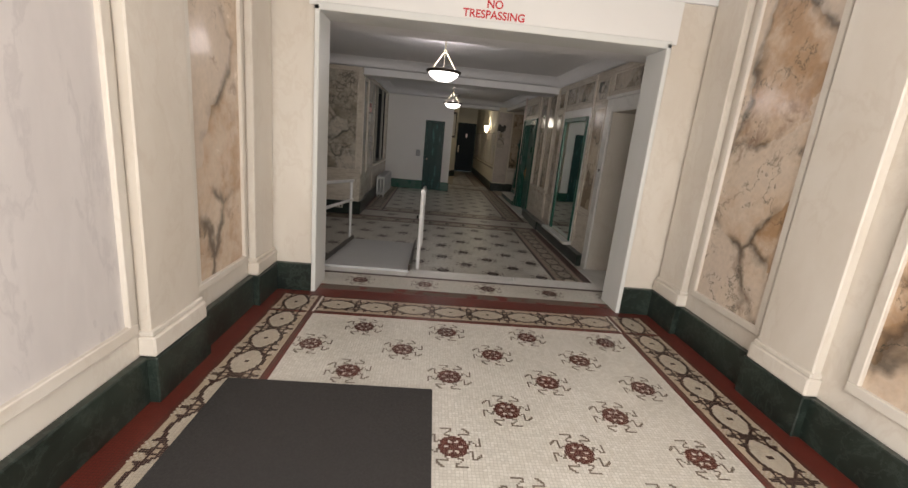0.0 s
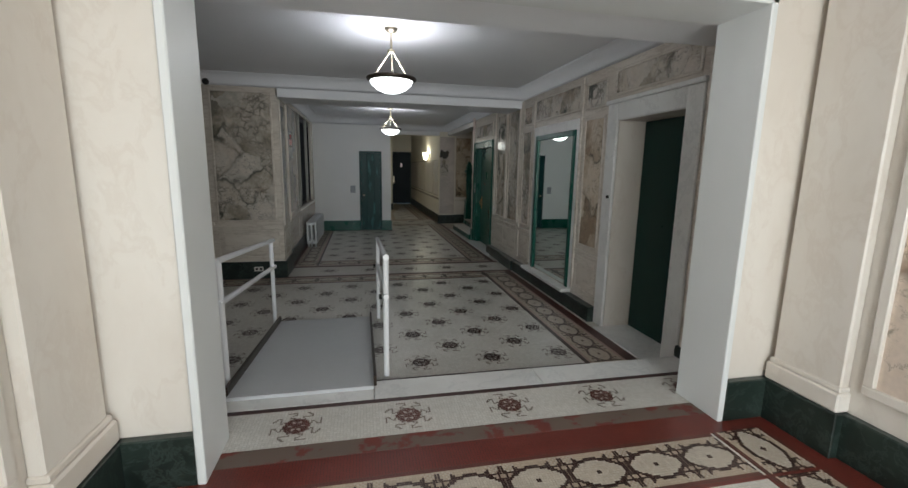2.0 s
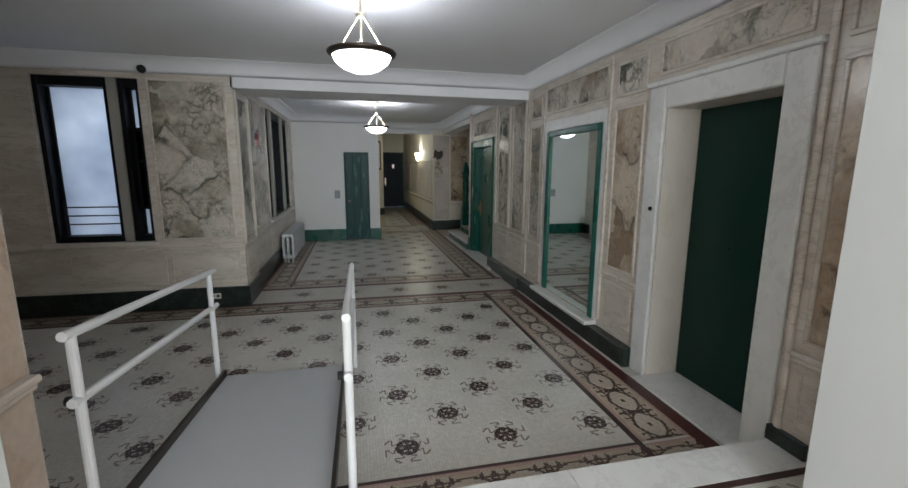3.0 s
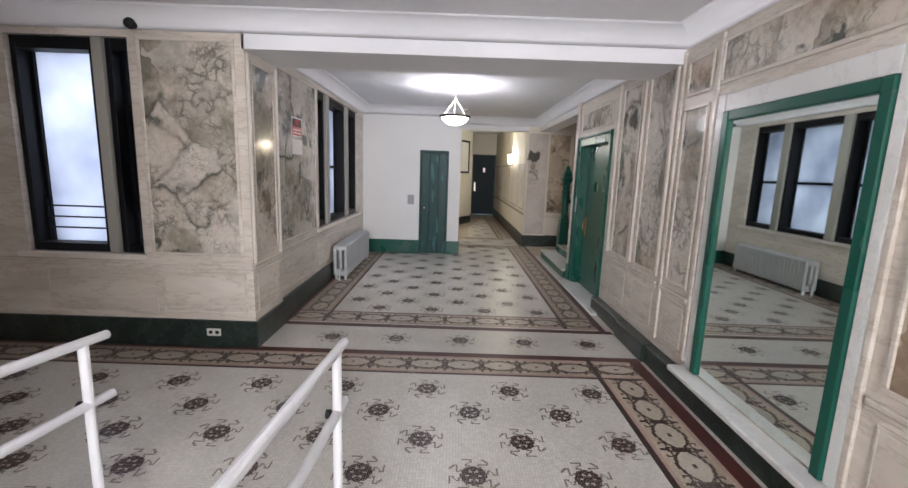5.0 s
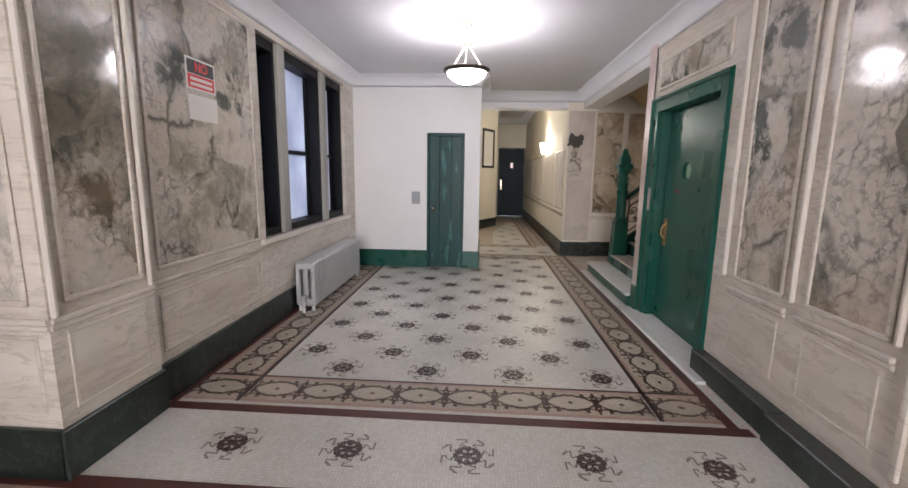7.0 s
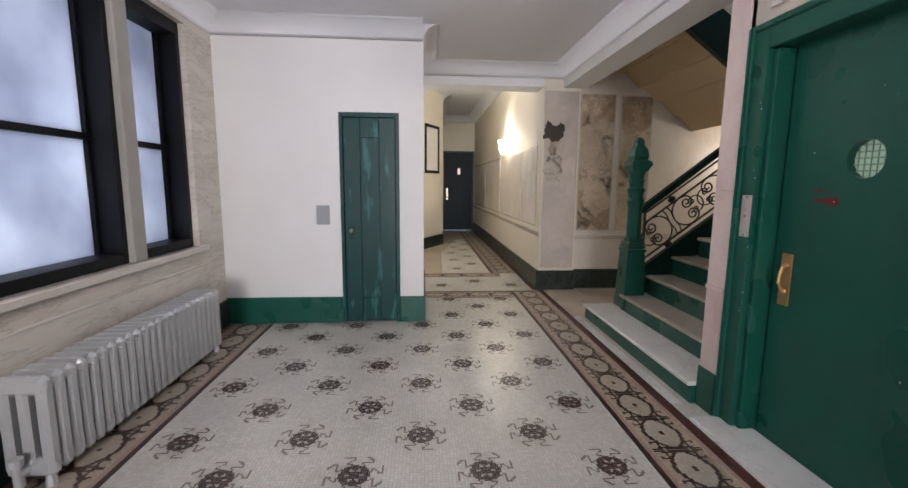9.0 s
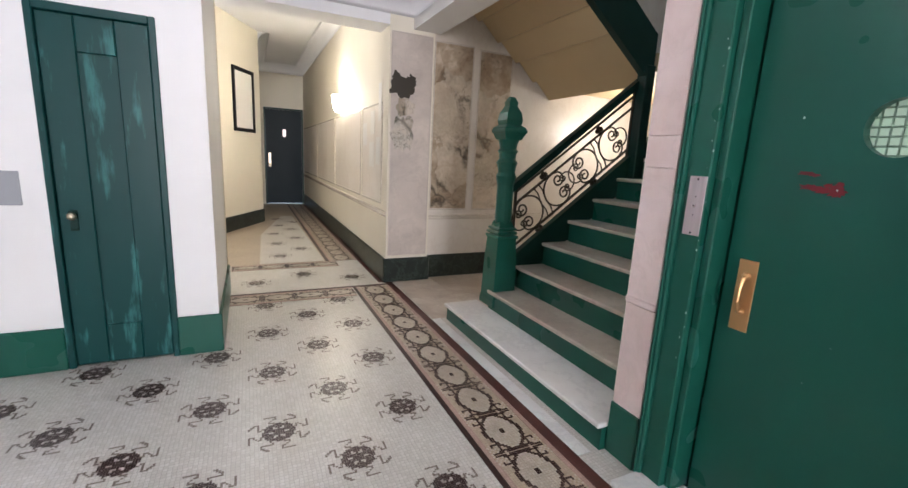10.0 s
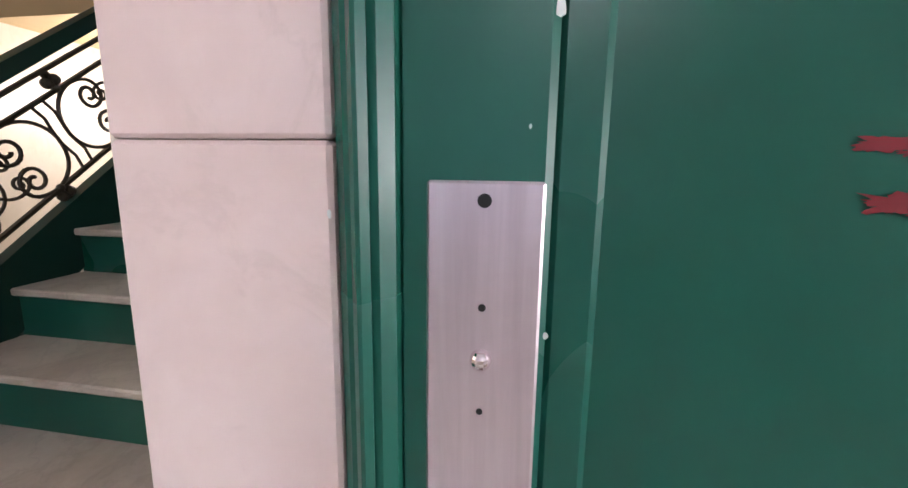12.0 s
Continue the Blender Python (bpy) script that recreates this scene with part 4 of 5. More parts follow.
# ---- pendant lamps ----
def pendant(x, y, z_rim=2.49):
    t = thing("pendant_lamp", "glowing opal bowl pendant lamp with a bronze rim on three rods", "pendant lamp", pose(x, y, z_rim), "bowl pendant lamps")
    top = ZC - z_rim
    bm = nb()
    lathe(bm, [(0.02, -0.125), (0.07, -0.12), (0.13, -0.095), (0.18, -0.055), (0.20, -0.01), (0.19, -0.01), (0.165, -0.05), (0.12, -0.085), (0.06, -0.108), (0.01, -0.112)], 32)
    part("bowl", bm, M["bowl"], t, smooth=True)
    bm = nb()
    lathe(bm, [(0.195, -0.02), (0.225, -0.012), (0.232, 0.004), (0.225, 0.014), (0.20, 0.012)], 36)
    for f in list(bm.faces):
        if len(f.verts) > 4:
            bm.faces.remove(f)
    part("rim", bm, M["bronze"], t, smooth=True)
    for k in range(3):
        a = k * 2 * math.pi / 3 + 0.5
        bm = nb()
        cyl(bm, (0.205 * math.cos(a), 0.205 * math.sin(a), 0.01), (0.02 * math.cos(a), 0.02 * math.sin(a), 0.235), 0.006, 8)
        ball(bm, (0.205 * math.cos(a), 0.205 * math.sin(a), 0.016), 0.014, 8, 6)
        part("rod", bm, M["nickel"], t)
    bm = nb()
    lathe(bm, [(0.012, 0.22), (0.034, 0.235), (0.034, 0.25), (0.010, 0.262), (0.008, top - 0.03)], 16)
    part("stem", bm, M["nickel"], t, smooth=True)
    bm = nb()
    lathe(bm, [(0.012, top - 0.045), (0.05, top - 0.03), (0.062, top - 0.005), (0.062, top)], 20)
    part("canopy", bm, M["nickel"], t, smooth=True)
    return t


pendant(0.03, 6.02)
pendant(0.36, 11.3)

# ---- wheelchair ramp ----
rp = thing("ramp", "grey portable metal ramp with white handrails over the marble step", "ramp", pose(0, 0, 0))
RX0, RX1, RY0, RY1 = -1.14, -0.20, 4.60, 6.55
bm = nb()
v = [bm.verts.new(c) for c in ((RX0, RY0, V0 + 0.006), (RX1, RY0, V0 + 0.006), (RX1, RY1, 0.004), (RX0, RY1, 0.004), (RX0, RY0, V0 + 0.03), (RX1, RY0, V0 + 0.03), (RX1, RY1, 0.02), (RX0, RY1, 0.02))]
for f in ((3, 2, 1, 0), (4, 5, 6, 7), (0, 1, 5, 4), (1, 2, 6, 5), (2, 3, 7, 6), (3, 0, 4, 7)):
    bm.faces.new([v[i] for i in f])
part("deck", bm, M["ramp_grey"], rp)


def slope(y):
    return V0 + 0.03 + (0.02 - V0 - 0.03) * (y - RY0) / (RY1 - RY0)


for x in (RX0, RX1):
    bm = nb()
    s = 0.02 if x == RX1 else -0.02
    v = []
    for xx in (x, x + s):
        for yy in (RY0 + 0.05, RY1):
            for dz in (-0.03, 0.055):
                v.append(bm.verts.new((xx, yy, max(0.003, slope(yy) + dz))))
    for f in ((0, 2, 3, 1), (4, 5, 7, 6), (0, 1, 5, 4), (2, 6, 7, 3), (1, 3, 7, 5), (0, 4, 6, 2)):
        bm.faces.new([v[i] for i in f])
    part("curb", bm, M["bronze"], rp)
    hx = x + (0.10 if x == RX1 else -0.06)
    for yy in (4.85, 6.53):
        bm = nb()
        zt = 1.05 if yy < 5 else 0.90
        cyl(bm, (hx, yy, max(0.0, slope(yy) - 0.03)), (hx, yy, zt), 0.021, 12)
        part("post", bm, M["rail_white"], rp)
        bm = nb()
        cyl(bm, (hx - 0.03, yy, zt - 0.29), (hx - 0.05, yy, zt - 0.29), 0.02, 10)
        part("knob", bm, M["rubber_black"], rp)
    for dz in (0.0, -0.29):
        bm = nb()
        cyl(bm, (hx, 4.80, 1.06 + dz), (hx, 6.66, 0.895 + dz), 0.021, 12)
        part("handrail", bm, M["rail_white"], rp)

# ---- door mat ----
mt = thing("door_mat", "flat black rubber door mat on the mosaic floor", "door mat")
bm = nb()
box(bm, -1.12, 0.2, V0 + 0.004, 0.09, 2.34, V0 + 0.014, 0.003)
part("mat", bm, M["rubber"], mt)

# ---- elevator door with porthole ----
DF = 0.13
ed = thing("door_3", "green painted steel elevator door with a round wired-glass porthole", "elevator door", kind="structure")
bm = nb()
for q in ((DR[0], 0, DR[0] + 0.14, DR[2]), (11.487, 0, DR[1] + 0.0, DR[2]), (DR[0] + 0.14, DR[2] - 0.11, 11.487, DR[2])):
    east.box(bm, *q, -0.19, 0.0, 0.005)
part("door_frame", bm, M["green_paint"], ed)
bm = nb()
for q in ((11.594, 0, 11.606, DR[2] + 0.02), (DR[0] - 0.02, 0, DR[0] - 0.005, DR[2] + 0.02)):
    east.box(bm, *q, 0.018, 0.028, 0.006)
for q in ((11.582, 0, 11.620, DR[2] + 0.03), (DR[0] - 0.03, 0, DR[0] + 0.005, DR[2] + 0.03), (DR[0] + 0.005, DR[2] - 0.005, 11.582, DR[2] + 0.03)):
    east.box(bm, *q, -0.01, 0.018, 0.008)
part("frame_moulding", bm, M["green_paint"], ed)
bm = nb()
east.box(bm, 11.452, 0, 11.4865, DR[2] - 0.112, -0.19, -0.030, 0.005)
part("door_stop", bm, M["green_paint"], ed)
# black filler in place of the shade between stop and leaf
bm = nb()
east.box(bm, 11.4405, 0, 11.4515, DR[2] - 0.112, -0.188, -0.158)
part("gap_shadow", bm, M["hole"], ed)
# leaf with a round hole
PX, PZ, PR = 11.02, 1.543, 0.086
leaf = nb()
y0, y1, z0, z1 = DR[0] + 0.14, 11.440, 0.01, DR[2] - 0.11
xf, xb = XE + 0.125, XE + 0.17
SEG = 32
for xx, flip in ((xf, False), (xb, True)):
    inner = [leaf.verts.new((xx, PX + PR * math.cos(2 * math.pi * k / SEG), PZ + PR * math.sin(2 * math.pi * k / SEG))) for k in range(SEG)]
    outer = []
    for k in range(SEG):
        c, s = math.cos(2 * math.pi * k / SEG), math.sin(2 * math.pi * k / SEG)
        t = min((y1 - PX) / c if c > 1e-6 else (y0 - PX) / c if c < -1e-6 else 99, (z1 - PZ) / s if s > 1e-6 else (z0 - PZ) / s if s < -1e-6 else 99)
        outer.append(leaf.verts.new((xx, PX + t * c, PZ + t * s)))
    cor = {q: leaf.verts.new((xx, q[0], q[1])) for q in ((y0, z0), (y1, z0), (y1, z1), (y0, z1))}
    for k in range(SEG):
        a, b = outer[k], outer[(k + 1) % SEG]
        quad = [inner[k], a, b, inner[(k + 1) % SEG]]
        for q, vv in cor.items():
            if (abs(a.co.y - q[0]) < 1e-5 and abs(b.co.z - q[1]) < 1e-5 and abs(a.co.z - q[1]) > 1e-5 and abs(b.co.y - q[0]) > 1e-5) or (abs(b.co.y - q[0]) < 1e-5 and abs(a.co.z - q[1]) < 1e-5 and abs(b.co.z - q[1]) > 1e-5 and abs(a.co.y - q[0]) > 1e-5):
                quad = [inner[k], a, vv, b, inner[(k + 1) % SEG]]
        leaf.faces.new(quad if flip else list(reversed(quad)))
    if not flip:
        rim0 = inner
    else:
        for k in range(SEG):
            leaf.faces.new((rim0[k], rim0[(k + 1) % SEG], inner[(k + 1) % SEG], inner[k]))
part("door_leaf", leaf, M["green_paint"], ed)
bm = nb()
cyl(bm, (xb - 0.004, PX, PZ), (xb - 0.001, PX, PZ), PR, 32)
gl = part("porthole_glass", bm, M["wired"], ed)
for k in range(-3, 4):
    o = k * 0.0285 + 0.006
    if abs(o) < PR - 0.005:
        h = math.sqrt(PR * PR - o * o)
        for a, c in (((xb - 0.010, PX + o, PZ - h), (xb - 0.010, PX + o, PZ + h)), ((xb - 0.010, PX - h, PZ + o), (xb - 0.010, PX + h, PZ + o))):
            bm = nb()
            cyl(bm, a, c, 0.0032, 6)
            part("grille_wire", bm, M["wire"], ed)
bm = nb()
box(bm, xf - 0.005, 11.322, 0.790, xf, 11.392, 1.070, 0.0015)
hp = part("pull_plate", bm, M["brass"], ed, "worn brass pull plate")
bm = nb()
tube(bm, [(xf - 0.005, 11.357, 1.0065), (xf - 0.024, 11.357, 0.9985), (xf - 0.036, 11.357, 0.9665), (xf - 0.040, 11.357, 0.90955), (xf - 0.036, 11.357, 0.9095), (xf - 0.024, 11.357, 0.8785), (xf - 0.005, 11.357, 0.8705)], 0.0085, 10)
for zz in (1.0085, 0.8685):
    ball(bm, (xf - 0.006, 11.357, zz), 0.016, 12, 8, 0.9)
part("pull_handle", bm, M["brass"], hp)
for yy, zz in ((11.352, 1.0585), (11.364, 0.8015)):
    bm = nb()
    cyl(bm, (xf - 0.005, yy, zz), (xf - 0.0075, yy, zz), 0.004, 8)
    part("screw", bm, M["brass"], hp)
# sill
bm = nb()
box(bm, 2.13, DR[0] - 0.30, -0.005, XE + 0.12, 11.60, 0.022, 0.004)
setting("door_sill", bm, M["white_marble"], "worn white marble door sill")
# call plate
cp = thing("call_plate", "brushed steel elevator call plate with one domed button", "elevator button")
bm = nb()
east.box(bm, 11.491, 1.140, 11.564, 1.372, 0.0, 0.004, 0.002)
part("plate", bm, M["steel"], cp)
bm = nb()
ball(bm, east.at(11.5275, 1.257, 0.005), 0.0072, 16, 10)
part("button", bm, M["button"], cp, "polished domed push button")
for z, r in ((1.360, 0.0045), (1.292, 0.0025), (1.220, 0.0022), (1.150, 0.0045)):
    bm = nb()
    cyl(bm, east.at(11.5275, z, 0.003), east.at(11.5275, z, 0.0046), r, 12)
    part("screw" if r > 0.003 else "pin_hole", bm, M["hole"], cp)
# marble strip between door and stair
strip_side = Side("x", XE, -1)
for a, b in ((0.27, 0.78), (0.80, 1.395), (1.396, 1.527), (1.528, 2.90)):
    bm = nb()
    strip_side.box(bm, 11.622, a, 11.782, b, 0.0, 0.014, 0.003)
    part("marble_block", bm, M["pink"], wall_east_2)
bm = nb()
strip_side.box(bm, 11.624, 0.78, 11.790, 0.815, 0.0, 0.022, 0.008)
part("marble_band", bm, M["pink"], wall_east_2)
baseboard(strip_side, 11.622, 11.792, 0, 0.27, 0.02, M["green_paint"], "green painted baseboard beside the stair")

# ---- stair ----
RISE, RUN, FIRST = 0.195, 0.262, 0.150
SX0, SY0, SY1 = 2.23, 11.795, 13.45
stair = thing("stair", "marble-treaded stair with green painted risers", "stair", kind="structure")
for k in range(12):
    x = SX0 + (0 if k == 0 else 0.29 + RUN * (k - 1))
    x2 = SX0 + 0.29 + RUN * k
    yb = 13.66 if k == 0 else SY1
    zt = FIRST + RISE * k - (0.03 if k else 0.0)
    bm = nb()
    box(bm, x + 0.02, SY0, 0.0 if k < 2 else zt - RISE - 0.03, x2 + 0.04, yb, zt - 0.03)
    part("riser", bm, M["green_paint"], stair)
    bm = nb()
    box(bm, x - 0.005, SY0 - (0.0 if k else -0.0), zt - 0.03, x2 + 0.03, yb + (0.01 if k == 0 else 0), zt, 0.006)
    part("tread", bm, M["white_marble"] if k == 0 else M["tread"], stair)


def slanted(bm, x0, z0, x1, z1, y0, y1, h):
    v = [bm.verts.new(c) for c in ((x0, y0, z0), (x1, y0, z1), (x1, y1, z1), (x0, y1, z0), (x0, y0, z0 + h), (x1, y0, z1 + h), (x1, y1, z1 + h), (x0, y1, z0 + h))]
    for f in ((3, 2, 1, 0), (4, 5, 6, 7), (0, 1, 5, 4), (1, 2, 6, 5), (2, 3, 7, 6), (3, 0, 4, 7)):
        bm.faces.new([v[i] for i in f])
    return bm


GR = RISE / RUN
X1 = SX0 + 0.29
bm = nb()
slanted(bm, X1 + 0.1, 0.20, X1 + 3.0, 0.20 + 2.9 * GR, SY1 - 0.01, SY1 + 0.05, 0.30)
part("stringer", bm, M["green_dark"], stair)
# landing and returning flight
LZ = FIRST + RISE * 11
LX = 3.96
bm = nb()
box(bm, 5.40, SY0, LZ - 0.15, 6.5, SY1, LZ)
box(bm, 4.15, SY1, LZ - 0.02, 6.5, 14.98, LZ + 0.14)
part("landing", bm, M["soffit"], stair)
UG = 0.70
bm = nb()
for k in range(8):
    x = 4.16 - 0.26 * k
    z = 2.17 + 0.26 * k * UG
    v = [bm.verts.new(c) for yy in (SY1 + 0.05, 14.97) for c in ((x, yy, z), (x - 0.05, yy, z - 0.015), (x - 0.26, yy, z + 0.26 * UG), (x - 0.26, yy, z + 0.30), (x, yy, z + 0.30))]
    for f in ((0, 1, 6, 5), (1, 2, 7, 6), (2, 3, 8, 7), (3, 4, 9, 8), (4, 0, 5, 9), (4, 3, 2, 1, 0), (5, 6, 7, 8, 9)):
        bm.faces.new([v[q] for q in f])
part("upper_flight_soffit", bm, M["soffit"], stair, "tan painted ridged underside of the upper flight")
bm = nb()
slanted(bm, 4.05, 2.14, 2.15, 2.14 + 1.90 * 0.72, 13.38, 13.45, 0.42)
part("upper_stringer", bm, M["green_dark"], stair)
bm = nb()
box(bm, 3.96, 13.37, 1.22, 4.07, 13.48, 2.30, 0.008)
part("landing_post", bm, M["green_dark"], stair)

# newel
nx, ny = 2.63, 13.46
nw = thing("newel_post", "tall green painted turned newel post at the stair foot", "newel post", pose(nx, ny, 0.18))
bm = nb()
lathe(bm, [(0.112, 0), (0.112, 0.05), (0.105, 0.08), (0.098, 0.40), (0.088, 0.58)], square=True)
part("base", bm, M["green_paint"], nw)
bm = nb()
for r, z0, z1 in ((0.096, 0.58, 0.605), (0.088, 0.615, 0.64), (0.082, 0.65, 0.67)):
    lathe(bm, [(r, z0), (r + 0.006, (z0 + z1) / 2), (r, z1)], square=True)
lathe(bm, [(0.070, 0.575), (0.070, 0.67), (0.055, 0.72)], square=True)
part("base_moulding", bm, M["green_paint"], nw)
bm = nb()
lathe(bm, [(0.064, 0.70), (0.071, 0.74), (0.069, 1.02), (0.080, 1.06), (0.084, 1.09), (0.071, 1.12), (0.075, 1.16), (0.088, 1.20), (0.069, 1.23), (0.071, 1.27), (0.086, 1.29), (0.069, 1.31), (0.073, 1.34), (0.086, 1.38)], 16)
part("shaft", bm, M["green_paint"], nw)
bm = nb()
lathe(bm, [(0.075, 1.38), (0.090, 1.42), (0.104, 1.44), (0.104, 1.455), (0.094, 1.475), (0.066, 1.495), (0.074, 1.53), (0.064, 1.59), (0.036, 1.64), (0.040, 1.67), (0.018, 1.71)], square=True)
part("cap", bm, M["green_paint"], nw)

# balustrade
RS = 1.02
bal = thing("stair_railing", "dark wrought iron scroll railing with a green painted handrail", "railing")


def rz(x):
    return 0.36 + (x - X1) * GR


bm = nb()
slanted(bm, nx + 0.04, rz(nx) + 0.67, LX + 0.1, rz(LX + 0.1) + 0.67, SY1 - 0.005, SY1 + 0.065, 0.07)
part("handrail", bm, M["green_dark"], bal)
for dz in (0.03, 0.12, 0.50, 0.60):
    bm = nb()
    slanted(bm, nx + 0.12, rz(nx + 0.12) + dz, LX, rz(LX) + dz, SY1 + 0.02, SY1 + 0.04, 0.018)
    part("rail_bar", bm, M["iron"], bal)


TH = math.atan(GR)
SU, SV = Vector((math.cos(TH), 0, math.sin(TH))), Vector((-math.sin(TH), 0, math.cos(TH)))


def scroll(bm, at, r, turn, r2, a0=58, turns=1.55, thick=0.0085):
    """An open ring whose two ends curl inwards; it opens towards turn degrees from the slope."""
    for end in (1, -1):
        pts = []
        for k in range(13):
            a = math.radians(180 - (180 - a0) * k / 12)
            pts.append((r * math.cos(a), r * math.sin(a)))
        a1 = math.radians(a0)
        cx, cy = (r - r2) * math.cos(a1), (r - r2) * math.sin(a1)
        n = int(18 * turns)
        for k in range(1, n + 1):
            a, q = a1 - k / n * turns * 2 * math.pi, r2 * (1 - 0.80 * k / n)
            pts.append((cx + q * math.cos(a), cy + q * math.sin(a)))
        c, d = math.cos(math.radians(turn)), math.sin(math.radians(turn))
        out = []
        for x, y in pts:
            y *= end
            out.append(at + SU * (x * c - y * d) + SV * (x * d + y * c))
        tube(bm, out, thick, 5)


BW = 0.190 * math.cos(TH) - 0.004
length = (LX - nx - 0.20) / math.cos(TH)
start = Vector((nx + 0.13, SY1 + 0.03, rz(nx + 0.13) + 0.32))
UNIT = 2 * BW + 0.012
count = int(length / UNIT)
for k in range(count):
    c = start + SU * (length * (k + 0.5) / count)
    turn = 0 if k % 2 else 180
    bm = nb()
    scroll(bm, c, BW, turn, 0.066)
    part("scroll", bm, M["iron"], bal)
    bm = nb()
    scroll(bm, c + SU * (0.115 if turn == 0 else -0.115), 0.085, turn + 180, 0.034, 70, 1.3, 0.007)
    part("small_scroll", bm, M["iron"], bal)
    for v in (1, -1):
        bm = nb()
        e = c + SU * (BW if turn == 180 else -BW)
        tube(bm, [e + SV * (0.02 * v), e + SV * (0.09 * v) + SU * 0.012, e + SV * (BW * v)], 0.007, 5)
        part("strut", bm, M["iron"], bal)
    if k % 2 == 0:
        e = c + SU * BW
        for dz in (0.085 - 0.32, 0.56 - 0.32):
            bm = nb()
            o = e + Vector((0, 0, dz * 0.97))
            for g in (-1, 1):
                ball(bm, o + SU * (0.018 * g), 0.024, 8, 6)
                ball(bm, o + SV * (0.030 * g), 0.018, 8, 6)
            part("collar", bm, M["iron"], bal)
for xx in (nx + 0.12, LX):
    bm = nb()
    box(bm, xx - 0.01, SY1 + 0.02, rz(xx), xx + 0.01, SY1 + 0.04, rz(xx) + 0.68)
    part("end_bar", bm, M["iron"], bal)

# ---- alcove and corridor walls ----
wall("wall_stair", Side("y", SY0, 1), XE, 6.6, 0, 4.6, 0.2, M["wall_cream"])
ws = Side("y", YJ + 0.08, -1)
wall_alc = wall("wall_alcove", ws, 2.54, 6.6, 0, 4.6, 0.3, M["cream_warm"], (), "cream painted wall beside the stair")
panel(wall_alc, ws, 2.57, 3.05, 0.80, 2.62, M["breccia_warm"], CG, 0.016, 0.008)
panel(wall_alc, ws, 3.12, 3.56, 0.80, 2.60, M["breccia_warm"], CG, 0.016, 0.008)
cap(wall_alc, ws, 2.54, 5.5, 0.74, CG, 0.02)
baseboard(ws, 2.56, 5.5, 0, 0.27, 0.02)
wall("wall_stair_end", Side("x", 6.5, -1), SY0, 15.2, 0, 4.6, 0.2, M["wall_cream"])
bm = nb()
box(bm, XE + 0.3, SY0 - 0.2, 4.5, 6.7, 15.3, 4.7)
setting("ceiling", bm, M["wall_cream"])
cr = Side("x", 2.05, -1)
wall_cr = wall("wall_corridor", cr, YJ, 22.8, 0, ZH, 0.49, M["wall_cream"], (), "cream marble corridor wall with papers")
cf = Side("y", YJ, -1)
panel(wall_cr, cf, 2.07, 2.52, 0.30, 2.62, M["pink_grey"], M["pink_grey"], 0.010, 0.007)
baseboard(cf, 2.03, 2.56, 0, 0.27, 0.025)
baseboard(cr, YJ, 22.6, 0, 0.27, 0.025)
for a, b in ((15.1, 16.0), (16.1, 17.9), (18.0, 20.0), (20.1, 22.4)):
    panel(wall_cr, cr, a, b, 0.85, 1.95, M["cream_warm"], CG, 0.02, 0.01)
cap(wall_cr, cr, YJ, 22.6, 0.78, CG, 0.02)
we = Side("y", 22.6, -1)
wall_end = wall("wall_end", we, -1.0, 2.5, 0, ZH, 0.2, M["wall_cream"], [(1.10, -0.01, 2.04, 2.42)], "cream wall at the corridor's end")
ee = thing("door_4", "dark blue-grey steel apartment door at the corridor's end", "door", kind="structure")
bm = nb()
we.box(bm, 1.14, 0.01, 2.00, 2.38, -0.06, -0.02, 0.004)
part("door_leaf", bm, M["blue_door"], ee)
bm = nb()
for qd in ((1.10, 0, 1.14, 2.42), (2.00, 0, 2.04, 2.42), (1.14, 2.38, 2.00, 2.42)):
    we.box(bm, *qd, -0.08, 0.02, 0.004)
part("door_frame", bm, M["green_dark"], ee)
bm = nb()
we.box(bm, 1.54, 1.72, 1.62, 1.90, -0.02, -0.012, 0.002)
part("number_plate", bm, M["steel"], ee)
bm = nb()
ball(bm, we.at(1.22, 1.02, 0.03), 0.035)
we.box(bm, 1.19, 0.95, 1.25, 1.30, -0.02, -0.01, 0.002)
part("door_handle", bm, M["nickel"], ee)
# slanting left wall of the corridor
A, Bp = Vector((0.10, 17.8, 0)), Vector((0.95, 19.5, 0))
dirv = (Bp - A).normalized()
ang = math.degrees(math.atan2(dirv.y, dirv.x))
sl = nb()
box(sl, 0, 0, 0, (Bp - A).length, 0.2, ZH)
me_sl = setting("wall_slant", sl, M["wall_cream"], "cream slanting corridor wall with a framed notice")
me_sl.matrix_basis = pose(A.x, A.y, 0, 0, 0, ang)
sb = nb()
box(sb, 0, -0.02, 0, (Bp - A).length, 0.0, 0.25, 0.004)
part("baseboard_strip", sb, M["green_marble"], me_sl)
wall("wall_hall", Side("y", 17.8, -1), -4.0, 0.12, 0, ZH, 0.2, M["wall_cream"])
wall("wall_hall", Side("y", 15.1, 1), -4.0, 0.5, 0, ZH, 0.2, M["wall_cream"])
wall("wall_hall", Side("x", -4.0, 1), 14.8, 18.0, 0, ZH, 0.2, M["wall_cream"])
wall("wall_hall", Side("x", 0.95, 1), 19.5, 22.7, 0, ZH, 0.2, M["wall_cream"])
baseboard(Side("x", 0.95, 1), 19.5, 22.6, 0, 0.25, 0.02)
cove(2.05, 15.25, 2.05, 22.6, -1, 0, ZH, 0.2)
